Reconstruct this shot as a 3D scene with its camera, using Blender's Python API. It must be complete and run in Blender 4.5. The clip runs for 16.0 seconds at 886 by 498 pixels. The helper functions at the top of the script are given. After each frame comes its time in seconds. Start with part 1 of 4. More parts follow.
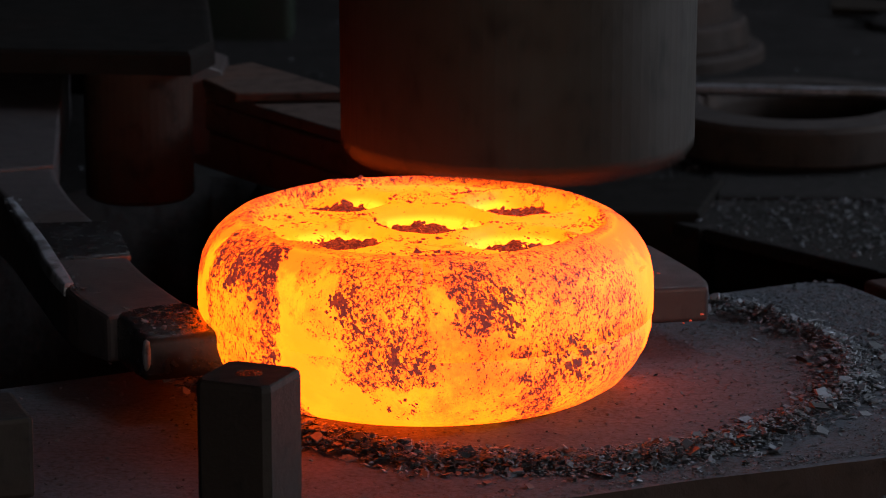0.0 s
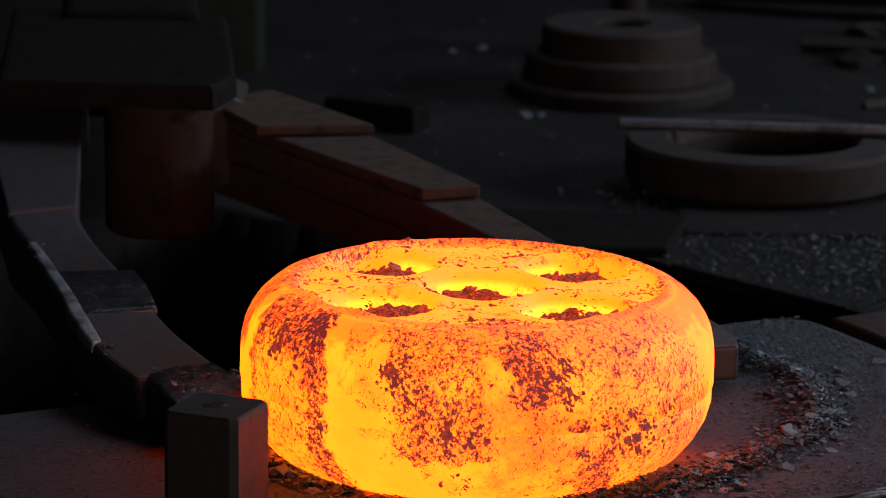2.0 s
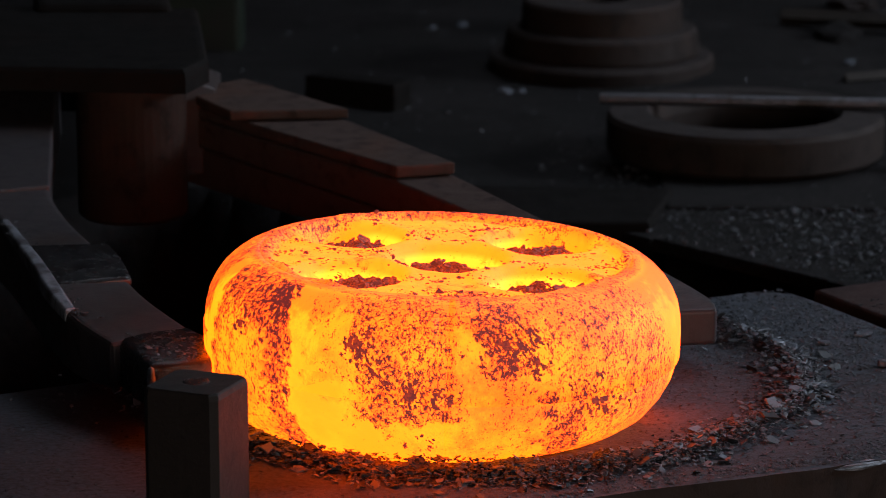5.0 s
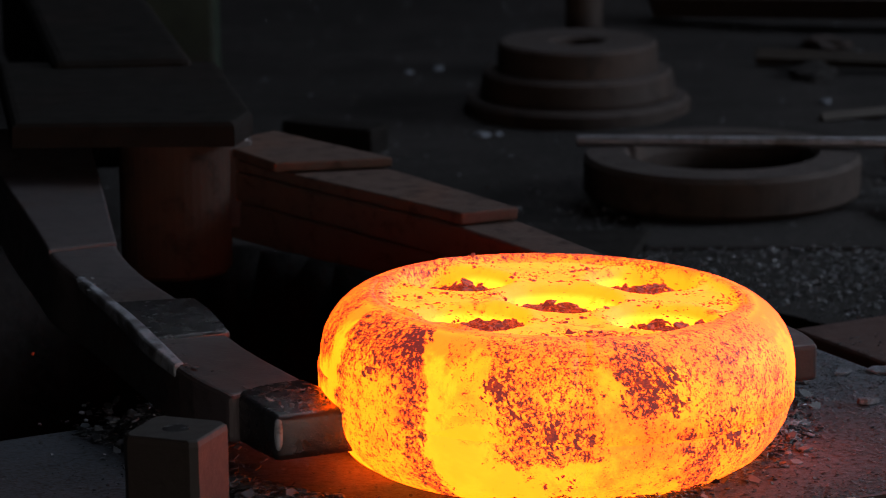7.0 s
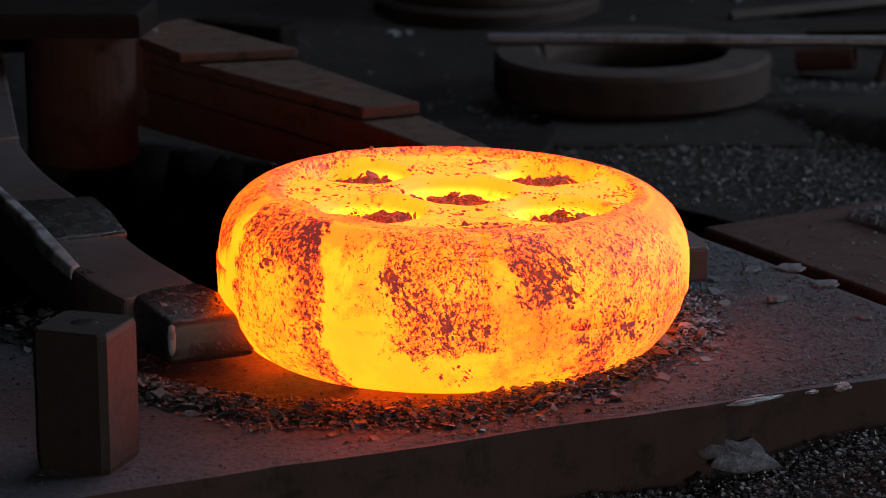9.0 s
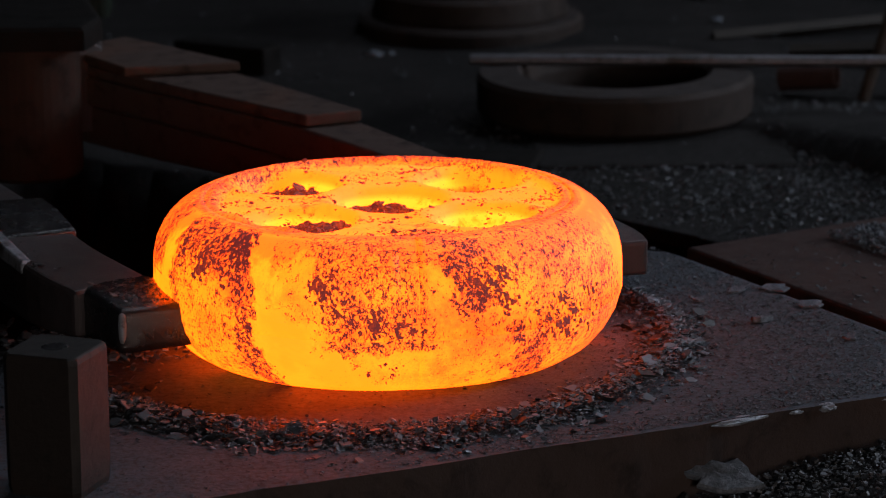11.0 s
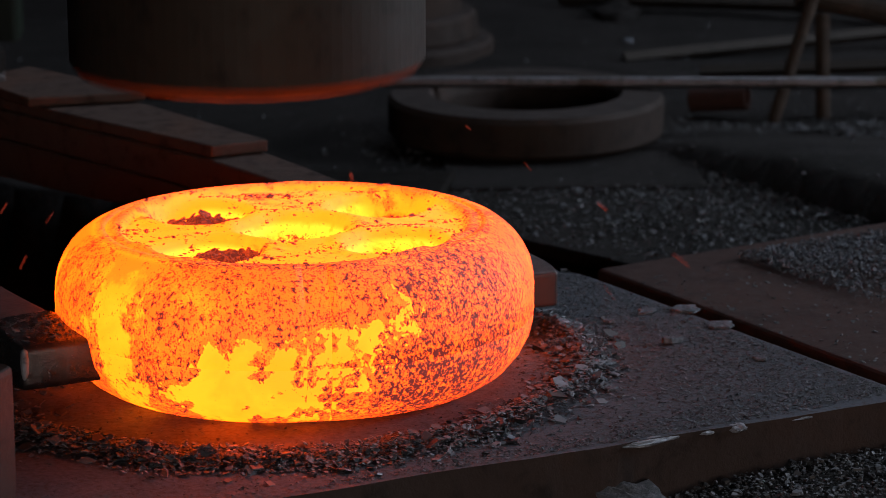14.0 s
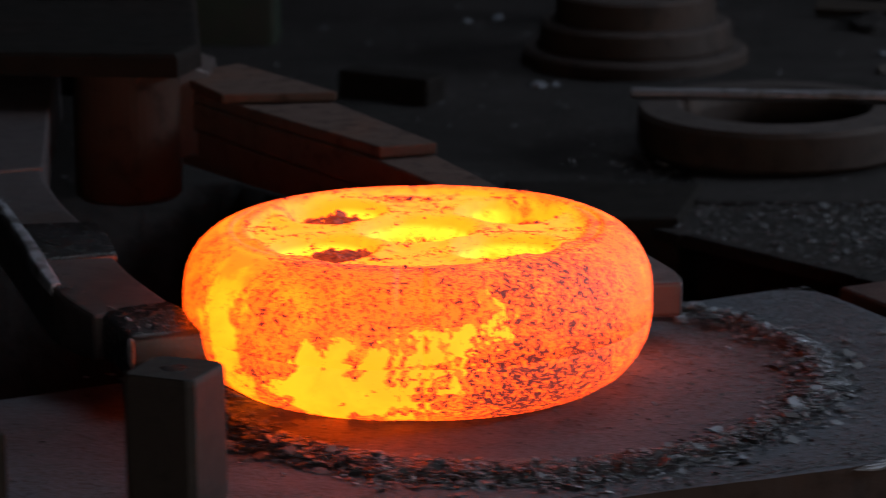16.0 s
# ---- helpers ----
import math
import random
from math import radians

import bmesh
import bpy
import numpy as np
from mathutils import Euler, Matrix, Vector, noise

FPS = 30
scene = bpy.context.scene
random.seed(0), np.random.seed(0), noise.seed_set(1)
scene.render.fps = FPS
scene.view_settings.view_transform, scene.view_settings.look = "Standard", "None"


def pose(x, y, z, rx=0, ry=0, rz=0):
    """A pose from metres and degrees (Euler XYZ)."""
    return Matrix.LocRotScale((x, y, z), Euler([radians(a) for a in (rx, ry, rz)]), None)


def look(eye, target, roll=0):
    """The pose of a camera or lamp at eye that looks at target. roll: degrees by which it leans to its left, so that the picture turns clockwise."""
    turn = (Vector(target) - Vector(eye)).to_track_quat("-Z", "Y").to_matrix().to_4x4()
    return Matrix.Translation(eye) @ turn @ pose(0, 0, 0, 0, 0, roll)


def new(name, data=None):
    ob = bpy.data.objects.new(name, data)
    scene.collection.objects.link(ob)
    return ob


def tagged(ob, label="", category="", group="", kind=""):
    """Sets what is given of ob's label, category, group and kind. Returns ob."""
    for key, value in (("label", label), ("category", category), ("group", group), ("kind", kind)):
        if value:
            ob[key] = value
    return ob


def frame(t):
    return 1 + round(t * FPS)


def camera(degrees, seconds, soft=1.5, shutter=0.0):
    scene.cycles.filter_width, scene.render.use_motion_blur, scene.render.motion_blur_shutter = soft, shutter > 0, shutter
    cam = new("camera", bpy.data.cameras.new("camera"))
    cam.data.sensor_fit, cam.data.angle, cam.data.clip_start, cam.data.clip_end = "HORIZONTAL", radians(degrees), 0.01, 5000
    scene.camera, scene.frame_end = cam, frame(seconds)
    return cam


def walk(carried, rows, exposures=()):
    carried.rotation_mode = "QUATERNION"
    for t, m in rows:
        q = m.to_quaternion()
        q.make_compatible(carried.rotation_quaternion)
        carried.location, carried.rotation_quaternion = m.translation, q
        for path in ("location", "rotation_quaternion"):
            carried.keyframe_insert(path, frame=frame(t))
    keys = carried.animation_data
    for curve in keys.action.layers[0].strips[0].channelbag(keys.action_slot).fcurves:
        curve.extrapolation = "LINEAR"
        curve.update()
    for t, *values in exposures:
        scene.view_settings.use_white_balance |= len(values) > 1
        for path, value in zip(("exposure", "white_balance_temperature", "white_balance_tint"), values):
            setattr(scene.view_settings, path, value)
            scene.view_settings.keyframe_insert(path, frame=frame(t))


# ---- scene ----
cam = camera(15.0, 16.0, soft=0.85, shutter=0.4)
PATH = [
    (0, (0.0, -4.2, 1.23), (-0.028, -2.257, 0.758), -0.0),
    (0.5, (0.0, -4.2, 1.23), (-0.029, -2.255, 0.767), 0.2),
    (1, (0.0, -4.2, 1.231), (-0.024, -2.252, 0.779), 0.7),
    (1.5, (0.0, -4.2, 1.231), (-0.012, -2.252, 0.779), 0.6),
    (2, (0.0, -4.2, 1.231), (-0.009, -2.252, 0.778), 0.6),
    (2.5, (0.0, -4.2, 1.231), (-0.005, -2.251, 0.782), 0.5),
    (3, (0.0, -4.2, 1.23), (0.0, -2.251, 0.783), 0.4),
    (5.3, (0.0, -4.2, 1.23), (-0.001, -2.255, 0.763), -0.0),
    (5.5, (0.0, -4.2, 1.23), (-0.005, -2.254, 0.768), 0.0),
    (6, (0.0, -4.2, 1.23), (0.0, -2.251, 0.782), -0.1),
    (6.5, (0.0, -4.2, 1.23), (0.001, -2.249, 0.79), 0.0),
    (7, (0.001, -4.2, 1.228), (0.015, -2.249, 0.788), -0.6),
    (7.5, (0.002, -4.201, 1.226), (0.042, -2.252, 0.777), -0.6),
    (8, (0.004, -4.201, 1.226), (0.061, -2.258, 0.755), -0.4),
    (8.5, (0.003, -4.201, 1.226), (0.069, -2.264, 0.732), -0.3),
    (8.7, (0.002, -4.201, 1.227), (0.068, -2.265, 0.728), -0.3),
    (10.8, (-0.005, -4.2, 1.23), (0.071, -2.263, 0.737), -0.5),
    (11, (-0.004, -4.2, 1.231), (0.074, -2.262, 0.743), -0.4),
    (11.5, (-0.002, -4.2, 1.23), (0.082, -2.26, 0.75), -0.3),
    (12, (-0.003, -4.2, 1.231), (0.082, -2.259, 0.754), -0.3),
    (12.5, (-0.004, -4.199, 1.231), (0.082, -2.259, 0.755), -0.4),
    (13, (-0.004, -4.199, 1.231), (0.088, -2.259, 0.754), -0.5),
    (13.5, (0.002, -4.2, 1.232), (0.115, -2.26, 0.761), -0.4),
    (14, (0.001, -4.2, 1.232), (0.13, -2.261, 0.756), -0.3),
    (14.5, (0.003, -4.2, 1.232), (0.132, -2.261, 0.756), -0.3),
    (15, (0.027, -4.174, 1.225), (0.159, -2.233, 0.76), 0.5),
    (15.5, (0.058, -4.17, 1.222), (0.127, -2.227, 0.756), 0.4),
    (15.8, (0.077, -4.178, 1.234), (0.076, -2.235, 0.76), 0.2),
    (16, (0.043, -4.216, 1.262), (0.012, -2.274, 0.785), -0.4),
]
walk(cam, [(t, look(eye, target, roll)) for t, eye, target, roll in PATH], [(0, -0.06), (3.2, -0.04), (6, 0.0), (7, 0.18), (8.2, 0.22), (8.7, 0.18), (10.8, -0.26), (13.7, -0.20), (14.0, 0.04), (14.4, 0.13), (15.5, 0.17), (16, 0.06)])
cam.data.dof.use_dof, cam.data.dof.focus_distance, cam.data.dof.aperture_fstop = True, 4.27, 7.0

# ---- light: a dim shop, cool daylight from the roof, two added fills; the hot steel lights its surroundings ----
world = bpy.data.worlds.new("shop_air")
scene.world = world
world.use_nodes = True
sky = world.node_tree.nodes.new("ShaderNodeTexSky")
sky.sky_type, sky.sun_disc, sky.sun_elevation, sky.sun_rotation = "NISHITA", False, radians(38), radians(35)
world.node_tree.links.new(sky.outputs[0], world.node_tree.nodes["Background"].inputs[0])
world.node_tree.nodes["Background"].inputs[1].default_value = 0.09


def opening_light(name, place, target, sx, sy, watts, color):
    lamp = bpy.data.lights.new(name, "AREA")
    lamp.shape, lamp.size, lamp.size_y, lamp.energy, lamp.color = "RECTANGLE", sx, sy, watts, color
    ob = new(name, lamp)
    ob.matrix_world = look(place, target)
    return ob


# Added fill that brightens the right side; no window is known there.
opening_light("side_fill", (6.12, 2.0, 2.2), (0.6, 0.8, 0), 2.9, 1.5, 300, (0.76, 0.86, 1.0))
opening_light("roof_daylight", (2.6, 4.1, 5.75), (1.4, 0.6, 0), 4.4, 1.8, 125, (0.74, 0.85, 1.0))
# Added warm fill for front faces, from an unseen opening behind the camera.
opening_light("front_fill", (2.1, -7.8, 1.25), (0.4, 0, 0), 1.9, 2.2, 180, (1.0, 0.85, 0.75))


# ---- materials ----
def shader(name):
    mat = bpy.data.materials.new(name)
    mat.use_nodes = True
    nt = mat.node_tree
    return mat, nt, nt.nodes["Principled BSDF"]


def node(nt, kind, **values):
    n = nt.nodes.new(kind)
    for key, value in values.items():
        if key in ("operation", "data_type", "blend_type", "feature", "use_clamp", "interpolation_type"):
            if key == "operation":
                n.operation = value
            elif key == "data_type":
                n.data_type = value
            elif key == "blend_type":
                n.blend_type = value
            elif key == "feature":
                n.feature = value
            elif key == "use_clamp":
                n.use_clamp = value
            else:
                n.interpolation_type = value
    return n


def put(nt, socket, value):
    """Link a socket or set a number or colour."""
    if isinstance(value, bpy.types.NodeSocket):
        nt.links.new(value, socket)
    else:
        socket.default_value = value


def math_node(nt, op, a, b=0.0, c=0.0, clamp=False):
    n = node(nt, "ShaderNodeMath", operation=op, use_clamp=clamp)
    put(nt, n.inputs[0], a), put(nt, n.inputs[1], b), put(nt, n.inputs[2], c)
    return n.outputs[0]


def noise_node(nt, vec, scale, detail=4.0, rough=0.6):
    n = node(nt, "ShaderNodeTexNoise")
    if vec is not None:
        nt.links.new(vec, n.inputs["Vector"])
    n.inputs["Scale"].default_value, n.inputs["Detail"].default_value, n.inputs["Roughness"].default_value = scale, detail, rough
    n.inputs["Distortion"].default_value = 0.35
    return n.outputs["Fac"]


def step_node(nt, value, lo, hi):
    n = node(nt, "ShaderNodeMapRange", interpolation_type="SMOOTHSTEP")
    put(nt, n.inputs["Value"], value), put(nt, n.inputs["From Min"], lo), put(nt, n.inputs["From Max"], hi)
    return n.outputs["Result"]


def mix_node(nt, fac, a, b):
    n = node(nt, "ShaderNodeMix", data_type="RGBA")
    put(nt, n.inputs[0], fac), put(nt, n.inputs[6], a), put(nt, n.inputs[7], b)
    return n.outputs[2]


def rgba(r, g, b):
    return (r, g, b, 1.0)


def add_fields(nt, fine, big):
    """Fine grain with broad drifts in it."""
    return math_node(nt, "ADD", math_node(nt, "MULTIPLY", fine, 0.75), math_node(nt, "MULTIPLY", big, 0.25))


def metal(name, base, rust, rough=0.5, metallic=0.5, scale=14.0, bump=0.3, dust=None, rusty=0.5, gloss=0.25, dusty=(0.42, 0.66)):
    """Forge-dirty steel: two tones of oxide, fine grain, scratches in the gloss, and dust where given."""
    mat, nt, bsdf = shader(name)
    co = node(nt, "ShaderNodeTexCoord").outputs["Object"]
    big, mid, fine = noise_node(nt, co, scale * 0.4, 5), noise_node(nt, co, scale * 2.2, 6, 0.65), noise_node(nt, co, scale * 14, 4, 0.7)
    col = mix_node(nt, step_node(nt, big, 0.62 - 0.25 * rusty, 0.72 - 0.2 * rusty), rgba(*base), rgba(*rust))
    dark = tuple(0.45 * v for v in base)
    col = mix_node(nt, step_node(nt, mid, 0.5, 0.72), col, rgba(*dark))
    if dust:
        geo = node(nt, "ShaderNodeNewGeometry")
        sep = node(nt, "ShaderNodeSeparateXYZ")
        nt.links.new(geo.outputs["Normal"], sep.inputs[0])
        up = step_node(nt, sep.outputs[2], 0.5, 0.95)
        col = mix_node(nt, math_node(nt, "MULTIPLY", up, step_node(nt, add_fields(nt, fine, big), *dusty)), col, rgba(*dust))
    put(nt, bsdf.inputs["Base Color"], col)
    bsdf.inputs["Metallic"].default_value = metallic
    bsdf.inputs["Specular IOR Level"].default_value = gloss
    put(nt, bsdf.inputs["Roughness"], math_node(nt, "ADD", math_node(nt, "MULTIPLY", mid, 0.4), rough - 0.2, clamp=True))
    b = node(nt, "ShaderNodeBump")
    b.inputs["Strength"].default_value, b.inputs["Distance"].default_value = bump, 0.004
    put(nt, b.inputs["Height"], math_node(nt, "ADD", mid, math_node(nt, "MULTIPLY", fine, 0.4)))
    nt.links.new(b.outputs[0], bsdf.inputs["Normal"])
    return mat


def grit(name, dark, light, scale=60.0, rough=0.85, bump=0.6):
    mat, nt, bsdf = shader(name)
    co = node(nt, "ShaderNodeTexCoord").outputs["Object"]
    big, mid, fine = noise_node(nt, co, scale * 0.05, 4), noise_node(nt, co, scale, 5, 0.7), noise_node(nt, co, scale * 4, 3, 0.6)
    f = math_node(nt, "ADD", math_node(nt, "MULTIPLY", mid, 0.7), math_node(nt, "MULTIPLY", big, 0.5))
    put(nt, bsdf.inputs["Base Color"], mix_node(nt, step_node(nt, f, 0.5, 0.8), rgba(*dark), rgba(*light)))
    bsdf.inputs["Roughness"].default_value, bsdf.inputs["Specular IOR Level"].default_value = rough, 0.15
    b = node(nt, "ShaderNodeBump")
    b.inputs["Strength"].default_value, b.inputs["Distance"].default_value = bump, 0.006
    put(nt, b.inputs["Height"], math_node(nt, "ADD", mid, math_node(nt, "MULTIPLY", fine, 0.5)))
    nt.links.new(b.outputs[0], bsdf.inputs["Normal"])
    return mat


def flakes(name, dark, light, metallic=0.3, rough=0.55):
    """Loose mill scale: each flake its own grey."""
    mat, nt, bsdf = shader(name)
    rnd = node(nt, "ShaderNodeNewGeometry").outputs["Random Per Island"]
    co = node(nt, "ShaderNodeTexCoord").outputs["Object"]
    f = math_node(nt, "MULTIPLY", math_node(nt, "POWER", rnd, 1.7), math_node(nt, "ADD", noise_node(nt, co, 150, 3), 0.5))
    put(nt, bsdf.inputs["Base Color"], mix_node(nt, f, rgba(*dark), rgba(*light)))
    bsdf.inputs["Metallic"].default_value, bsdf.inputs["Roughness"].default_value = metallic, rough
    return mat


def glowing_steel(name):
    """Forging heat: yellow where bare, orange under thin oxide, dark specks of scale. Angle about the axis lays the zones."""
    mat, nt, bsdf = shader(name)

    def mul(a, b):
        return math_node(nt, "MULTIPLY", a, b)

    def add(a, b, clamp=False):
        return math_node(nt, "ADD", a, b, clamp=clamp)

    def most(*some):
        out = some[0]
        for v in some[1:]:
            out = math_node(nt, "MAXIMUM", out, v)
        return out

    co = node(nt, "ShaderNodeTexCoord").outputs["Object"]
    sep = node(nt, "ShaderNodeSeparateXYZ")
    nt.links.new(co, sep.inputs[0])
    x, y, z = sep.outputs
    stretch = node(nt, "ShaderNodeMapping")
    stretch.inputs["Scale"].default_value = (1, 1, 0.8)
    stretch.inputs["Rotation"].default_value = (0.52, 0.71, 0.33)
    nt.links.new(co, stretch.inputs[0])
    sv = stretch.outputs[0]
    n1, n2 = noise_node(nt, co, 9, 4), noise_node(nt, sv, 40, 7, 0.68)
    n3, n4 = noise_node(nt, sv, 150, 5, 0.74), noise_node(nt, sv, 340, 3, 0.7)
    ang = math_node(nt, "ARCTAN2", x, mul(y, -1.0))
    warp = math_node(nt, "SUBTRACT", n2, 0.5)
    torn = math_node(nt, "SUBTRACT", noise_node(nt, co, 30, 4), 0.5)
    # the zones lean a little round the axis from foot to shoulder
    a = add(add(add(ang, mul(warp, 0.28)), mul(torn, 0.16)), add(0.065, mul(math_node(nt, "SUBTRACT", z, 0.11), 0.9)))
    zw = add(z, add(mul(warp, 0.05), mul(torn, 0.09)))

    def band(v, lo, hi, soft):
        return mul(step_node(nt, v, lo - soft, lo + soft), step_node(nt, v, hi + soft, hi - soft))

    # where oxide still clings to the side
    left = mul(band(a, -1.13, -0.60, 0.02), add(0.47, add(mul(step_node(nt, zw, 0.125, 0.155), 0.24), mul(band(a, -0.72, -0.60, 0.03), 0.20))))
    edge = mul(band(a, -1.15, -1.07, 0.02), mul(step_node(nt, zw, 0.05, 0.09), 0.62))
    stray = mul(band(a, -0.50, -0.30, 0.05), mul(step_node(nt, zw, 0.075, 0.10), 0.40))
    middle = mul(band(a, -0.32, 0.13, 0.05), mul(band(zw, 0.066, 0.20, 0.012), 0.60))
    shoulder = mul(band(a, -0.36, 1.2, 0.05), mul(step_node(nt, zw, 0.150, 0.163), 0.48))
    second = mul(band(a, 0.22, 0.47, 0.04), mul(step_node(nt, zw, 0.085, 0.115), 0.70))
    right = mul(band(add(a, mul(z, 0.7)), 0.54, 1.36, 0.10), 0.54)
    heel = mul(band(a, 0.40, 0.68, 0.06), mul(step_node(nt, zw, 0.10, 0.07), 0.66))
    foot = mul(band(a, -0.40, 0.5, 0.1), add(0.22, mul(step_node(nt, a, -0.1, 0.4), 0.20)))
    limb = mul(step_node(nt, a, -1.2, -1.28), mul(step_node(nt, zw, 0.09, 0.13), 0.66))
    side = most(left, edge, stray, middle, shoulder, second, right, heel, foot, limb, 0.09)
    # far side: an even skin of oxide with one torn bare field low down
    b = add(math_node(nt, "ARCTAN2", mul(x, -1.0), y), add(mul(warp, 0.50), mul(math_node(nt, "SUBTRACT", noise_node(nt, co, 34, 3), 0.5), 0.35)))
    zb = add(z, add(mul(warp, 0.05), mul(torn, 0.15)))

    def blob(bc, zc, rb, rz):
        p, q = mul(math_node(nt, "SUBTRACT", b, bc), 1 / rb), mul(math_node(nt, "SUBTRACT", zb, zc), 1 / rz)
        return step_node(nt, add(mul(p, p), mul(q, q)), 1.12, 0.92)

    bare = most(blob(-0.32, 0.048, 0.27, 0.046), blob(-0.06, 0.055, 0.09, 0.038), blob(0.14, 0.098, 0.10, 0.024), blob(0.30, 0.126, 0.04, 0.018), mul(band(b, -1.02, -0.80, 0.06), 0.60))
    skin = add(0.53, add(mul(step_node(nt, b, 0.05, 0.5), 0.16), add(mul(step_node(nt, b, 0.8, 1.2), -0.20), mul(step_node(nt, zw, 0.10, 0.06), 0.09))))
    skin = math_node(nt, "SUBTRACT", skin, mul(bare, 0.50))
    behind = step_node(nt, math_node(nt, "ABSOLUTE", ang), 1.55, 1.65)
    side = add(mul(side, math_node(nt, "SUBTRACT", 1.0, behind)), mul(skin, behind))
    # top face: plateau, wells and the dull rear crescent
    rad = math_node(nt, "SQRT", add(mul(x, x), mul(y, y)))
    top = mul(step_node(nt, z, 0.150, 0.165), step_node(nt, rad, 0.258, 0.240))
    well = mul(step_node(nt, z, 0.1765, 0.166), step_node(nt, rad, 0.215, 0.19))
    rear = mul(step_node(nt, rad, 0.205, 0.232), step_node(nt, add(y, mul(x, -0.5)), 0.02, 0.12))
    lip = mul(step_node(nt, rad, 0.224, 0.234), 0.62)
    patchy = mul(step_node(nt, add(mul(n1, 0.5), mul(n2, 0.5)), 0.50, 0.62), 0.52)
    flat = most(mul(rear, 0.66), mul(lip, 0.8), patchy, 0.12)
    flat = mul(flat, math_node(nt, "SUBTRACT", 1.0, mul(well, 0.55)))
    cover = add(mul(side, math_node(nt, "SUBTRACT", 1.0, top)), mul(flat, top))
    bias = math_node(nt, "SUBTRACT", cover, 0.5)
    flank_back = mul(behind, math_node(nt, "SUBTRACT", 1.0, top))
    broad = add(add(mul(n1, 0.55), mul(n2, 0.30)), mul(n4, 0.15))
    # thin oxide dulls the yellow in soft fields with a fine grain
    orange = mul(step_node(nt, add(add(broad, mul(bias, 0.22)), mul(flank_back, math_node(nt, "SUBTRACT", 0.10, mul(bare, 0.30)))), 0.40, 0.62), 0.92)
    orange = most(orange, mul(step_node(nt, zw, 0.150, 0.172), mul(0.72, math_node(nt, "SUBTRACT", 1.0, top))))
    rim = step_node(nt, rad, 0.226, 0.236)
    plateau = mul(top, add(add(0.16, mul(rim, 0.45)), mul(step_node(nt, add(mul(n1, 0.6), mul(n2, 0.4)), 0.42, 0.60), 0.42)))
    orange = mul(most(orange, mul(plateau, add(0.75, mul(lip, 0.5)))), math_node(nt, "SUBTRACT", 1.0, mul(mul(well, top), 0.9)))
    bright = mix_node(nt, step_node(nt, n1, 0.38, 0.62), rgba(8.2, 0.53, 0.010), rgba(8.2, 0.66, 0.014))
    bright = mix_node(nt, step_node(nt, cover, 0.15, 0.45), bright, rgba(3.6, 0.54, 0.010))
    bright = mix_node(nt, mul(well, step_node(nt, n2, 0.34, 0.50)), bright, rgba(7.5, 1.0, 0.040))
    col = mix_node(nt, orange, bright, rgba(3.4, 0.215, 0.009))
    fine = add(add(mul(n3, 0.48), mul(n2, 0.14)), mul(n4, 0.38))
    speck = add(fine, mul(bias, 0.24))
    halo = step_node(nt, speck, 0.512, 0.535)
    col = mix_node(nt, mul(halo, math_node(nt, "SUBTRACT", 0.50, mul(top, 0.25))), col, rgba(1.5, 0.105, 0.008))
    red = step_node(nt, speck, 0.530, 0.540)
    col = mix_node(nt, mul(red, 0.88), col, rgba(0.46, 0.030, 0.009))
    dark = step_node(nt, add(speck, mul(math_node(nt, "SUBTRACT", n1, 0.5), 0.14)), 0.560, 0.570)
    col = mix_node(nt, mul(dark, 0.9), col, rgba(0.13, 0.013, 0.015))
    put(nt, bsdf.inputs["Base Color"], rgba(0.06, 0.045, 0.04))
    bsdf.inputs["Roughness"].default_value = 0.75
    put(nt, bsdf.inputs["Emission Color"], col)
    bsdf.inputs["Emission Strength"].default_value = 1.0
    relief = node(nt, "ShaderNodeBump")
    relief.inputs["Strength"].default_value, relief.inputs["Distance"].default_value = 0.3, 0.002
    put(nt, relief.inputs["Height"], n3)
    nt.links.new(relief.outputs[0], bsdf.inputs["Normal"])
    return mat


def warm_scale(name, glow, cold):
    """Scale that has cooled on the hot steel: dull red to violet-black, a little light of its own."""
    mat, nt, bsdf = shader(name)
    co = node(nt, "ShaderNodeTexCoord").outputs["Object"]
    f = step_node(nt, noise_node(nt, co, 140, 5, 0.75), 0.44, 0.60)
    put(nt, bsdf.inputs["Base Color"], rgba(0.014, 0.012, 0.013))
    bsdf.inputs["Roughness"].default_value = 0.7
    put(nt, bsdf.inputs["Emission Color"], mix_node(nt, f, rgba(*cold), rgba(*glow)))
    bsdf.inputs["Emission Strength"].default_value = 1.0
    return mat


HOT = glowing_steel("hot_steel")
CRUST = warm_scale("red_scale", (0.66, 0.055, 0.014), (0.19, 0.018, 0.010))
PATCH = warm_scale("violet_scale", (0.46, 0.038, 0.014), (0.19, 0.022, 0.020))
# Bluish dust on top only; cool daylight on the bed is partly painted in.
ANVIL = metal("anvil_steel", (0.0270, 0.0175, 0.0155), (0.0310, 0.0180, 0.0145), rough=0.72, metallic=0.0, scale=9, bump=0.6, dust=(0.056, 0.065, 0.083), rusty=0.4, gloss=0.16, dusty=(0.30, 0.60))
PLATE = metal("plate_steel", (0.034, 0.0165, 0.0140), (0.040, 0.0175, 0.013), rough=0.66, metallic=0.1, scale=7, bump=0.5, dust=(0.040, 0.025, 0.024), rusty=0.5, gloss=0.12)
TONG = metal("tong_steel", (0.0330, 0.0265, 0.0290), (0.0320, 0.0210, 0.0195), rough=0.48, metallic=0.2, scale=12, bump=0.35, gloss=0.35)
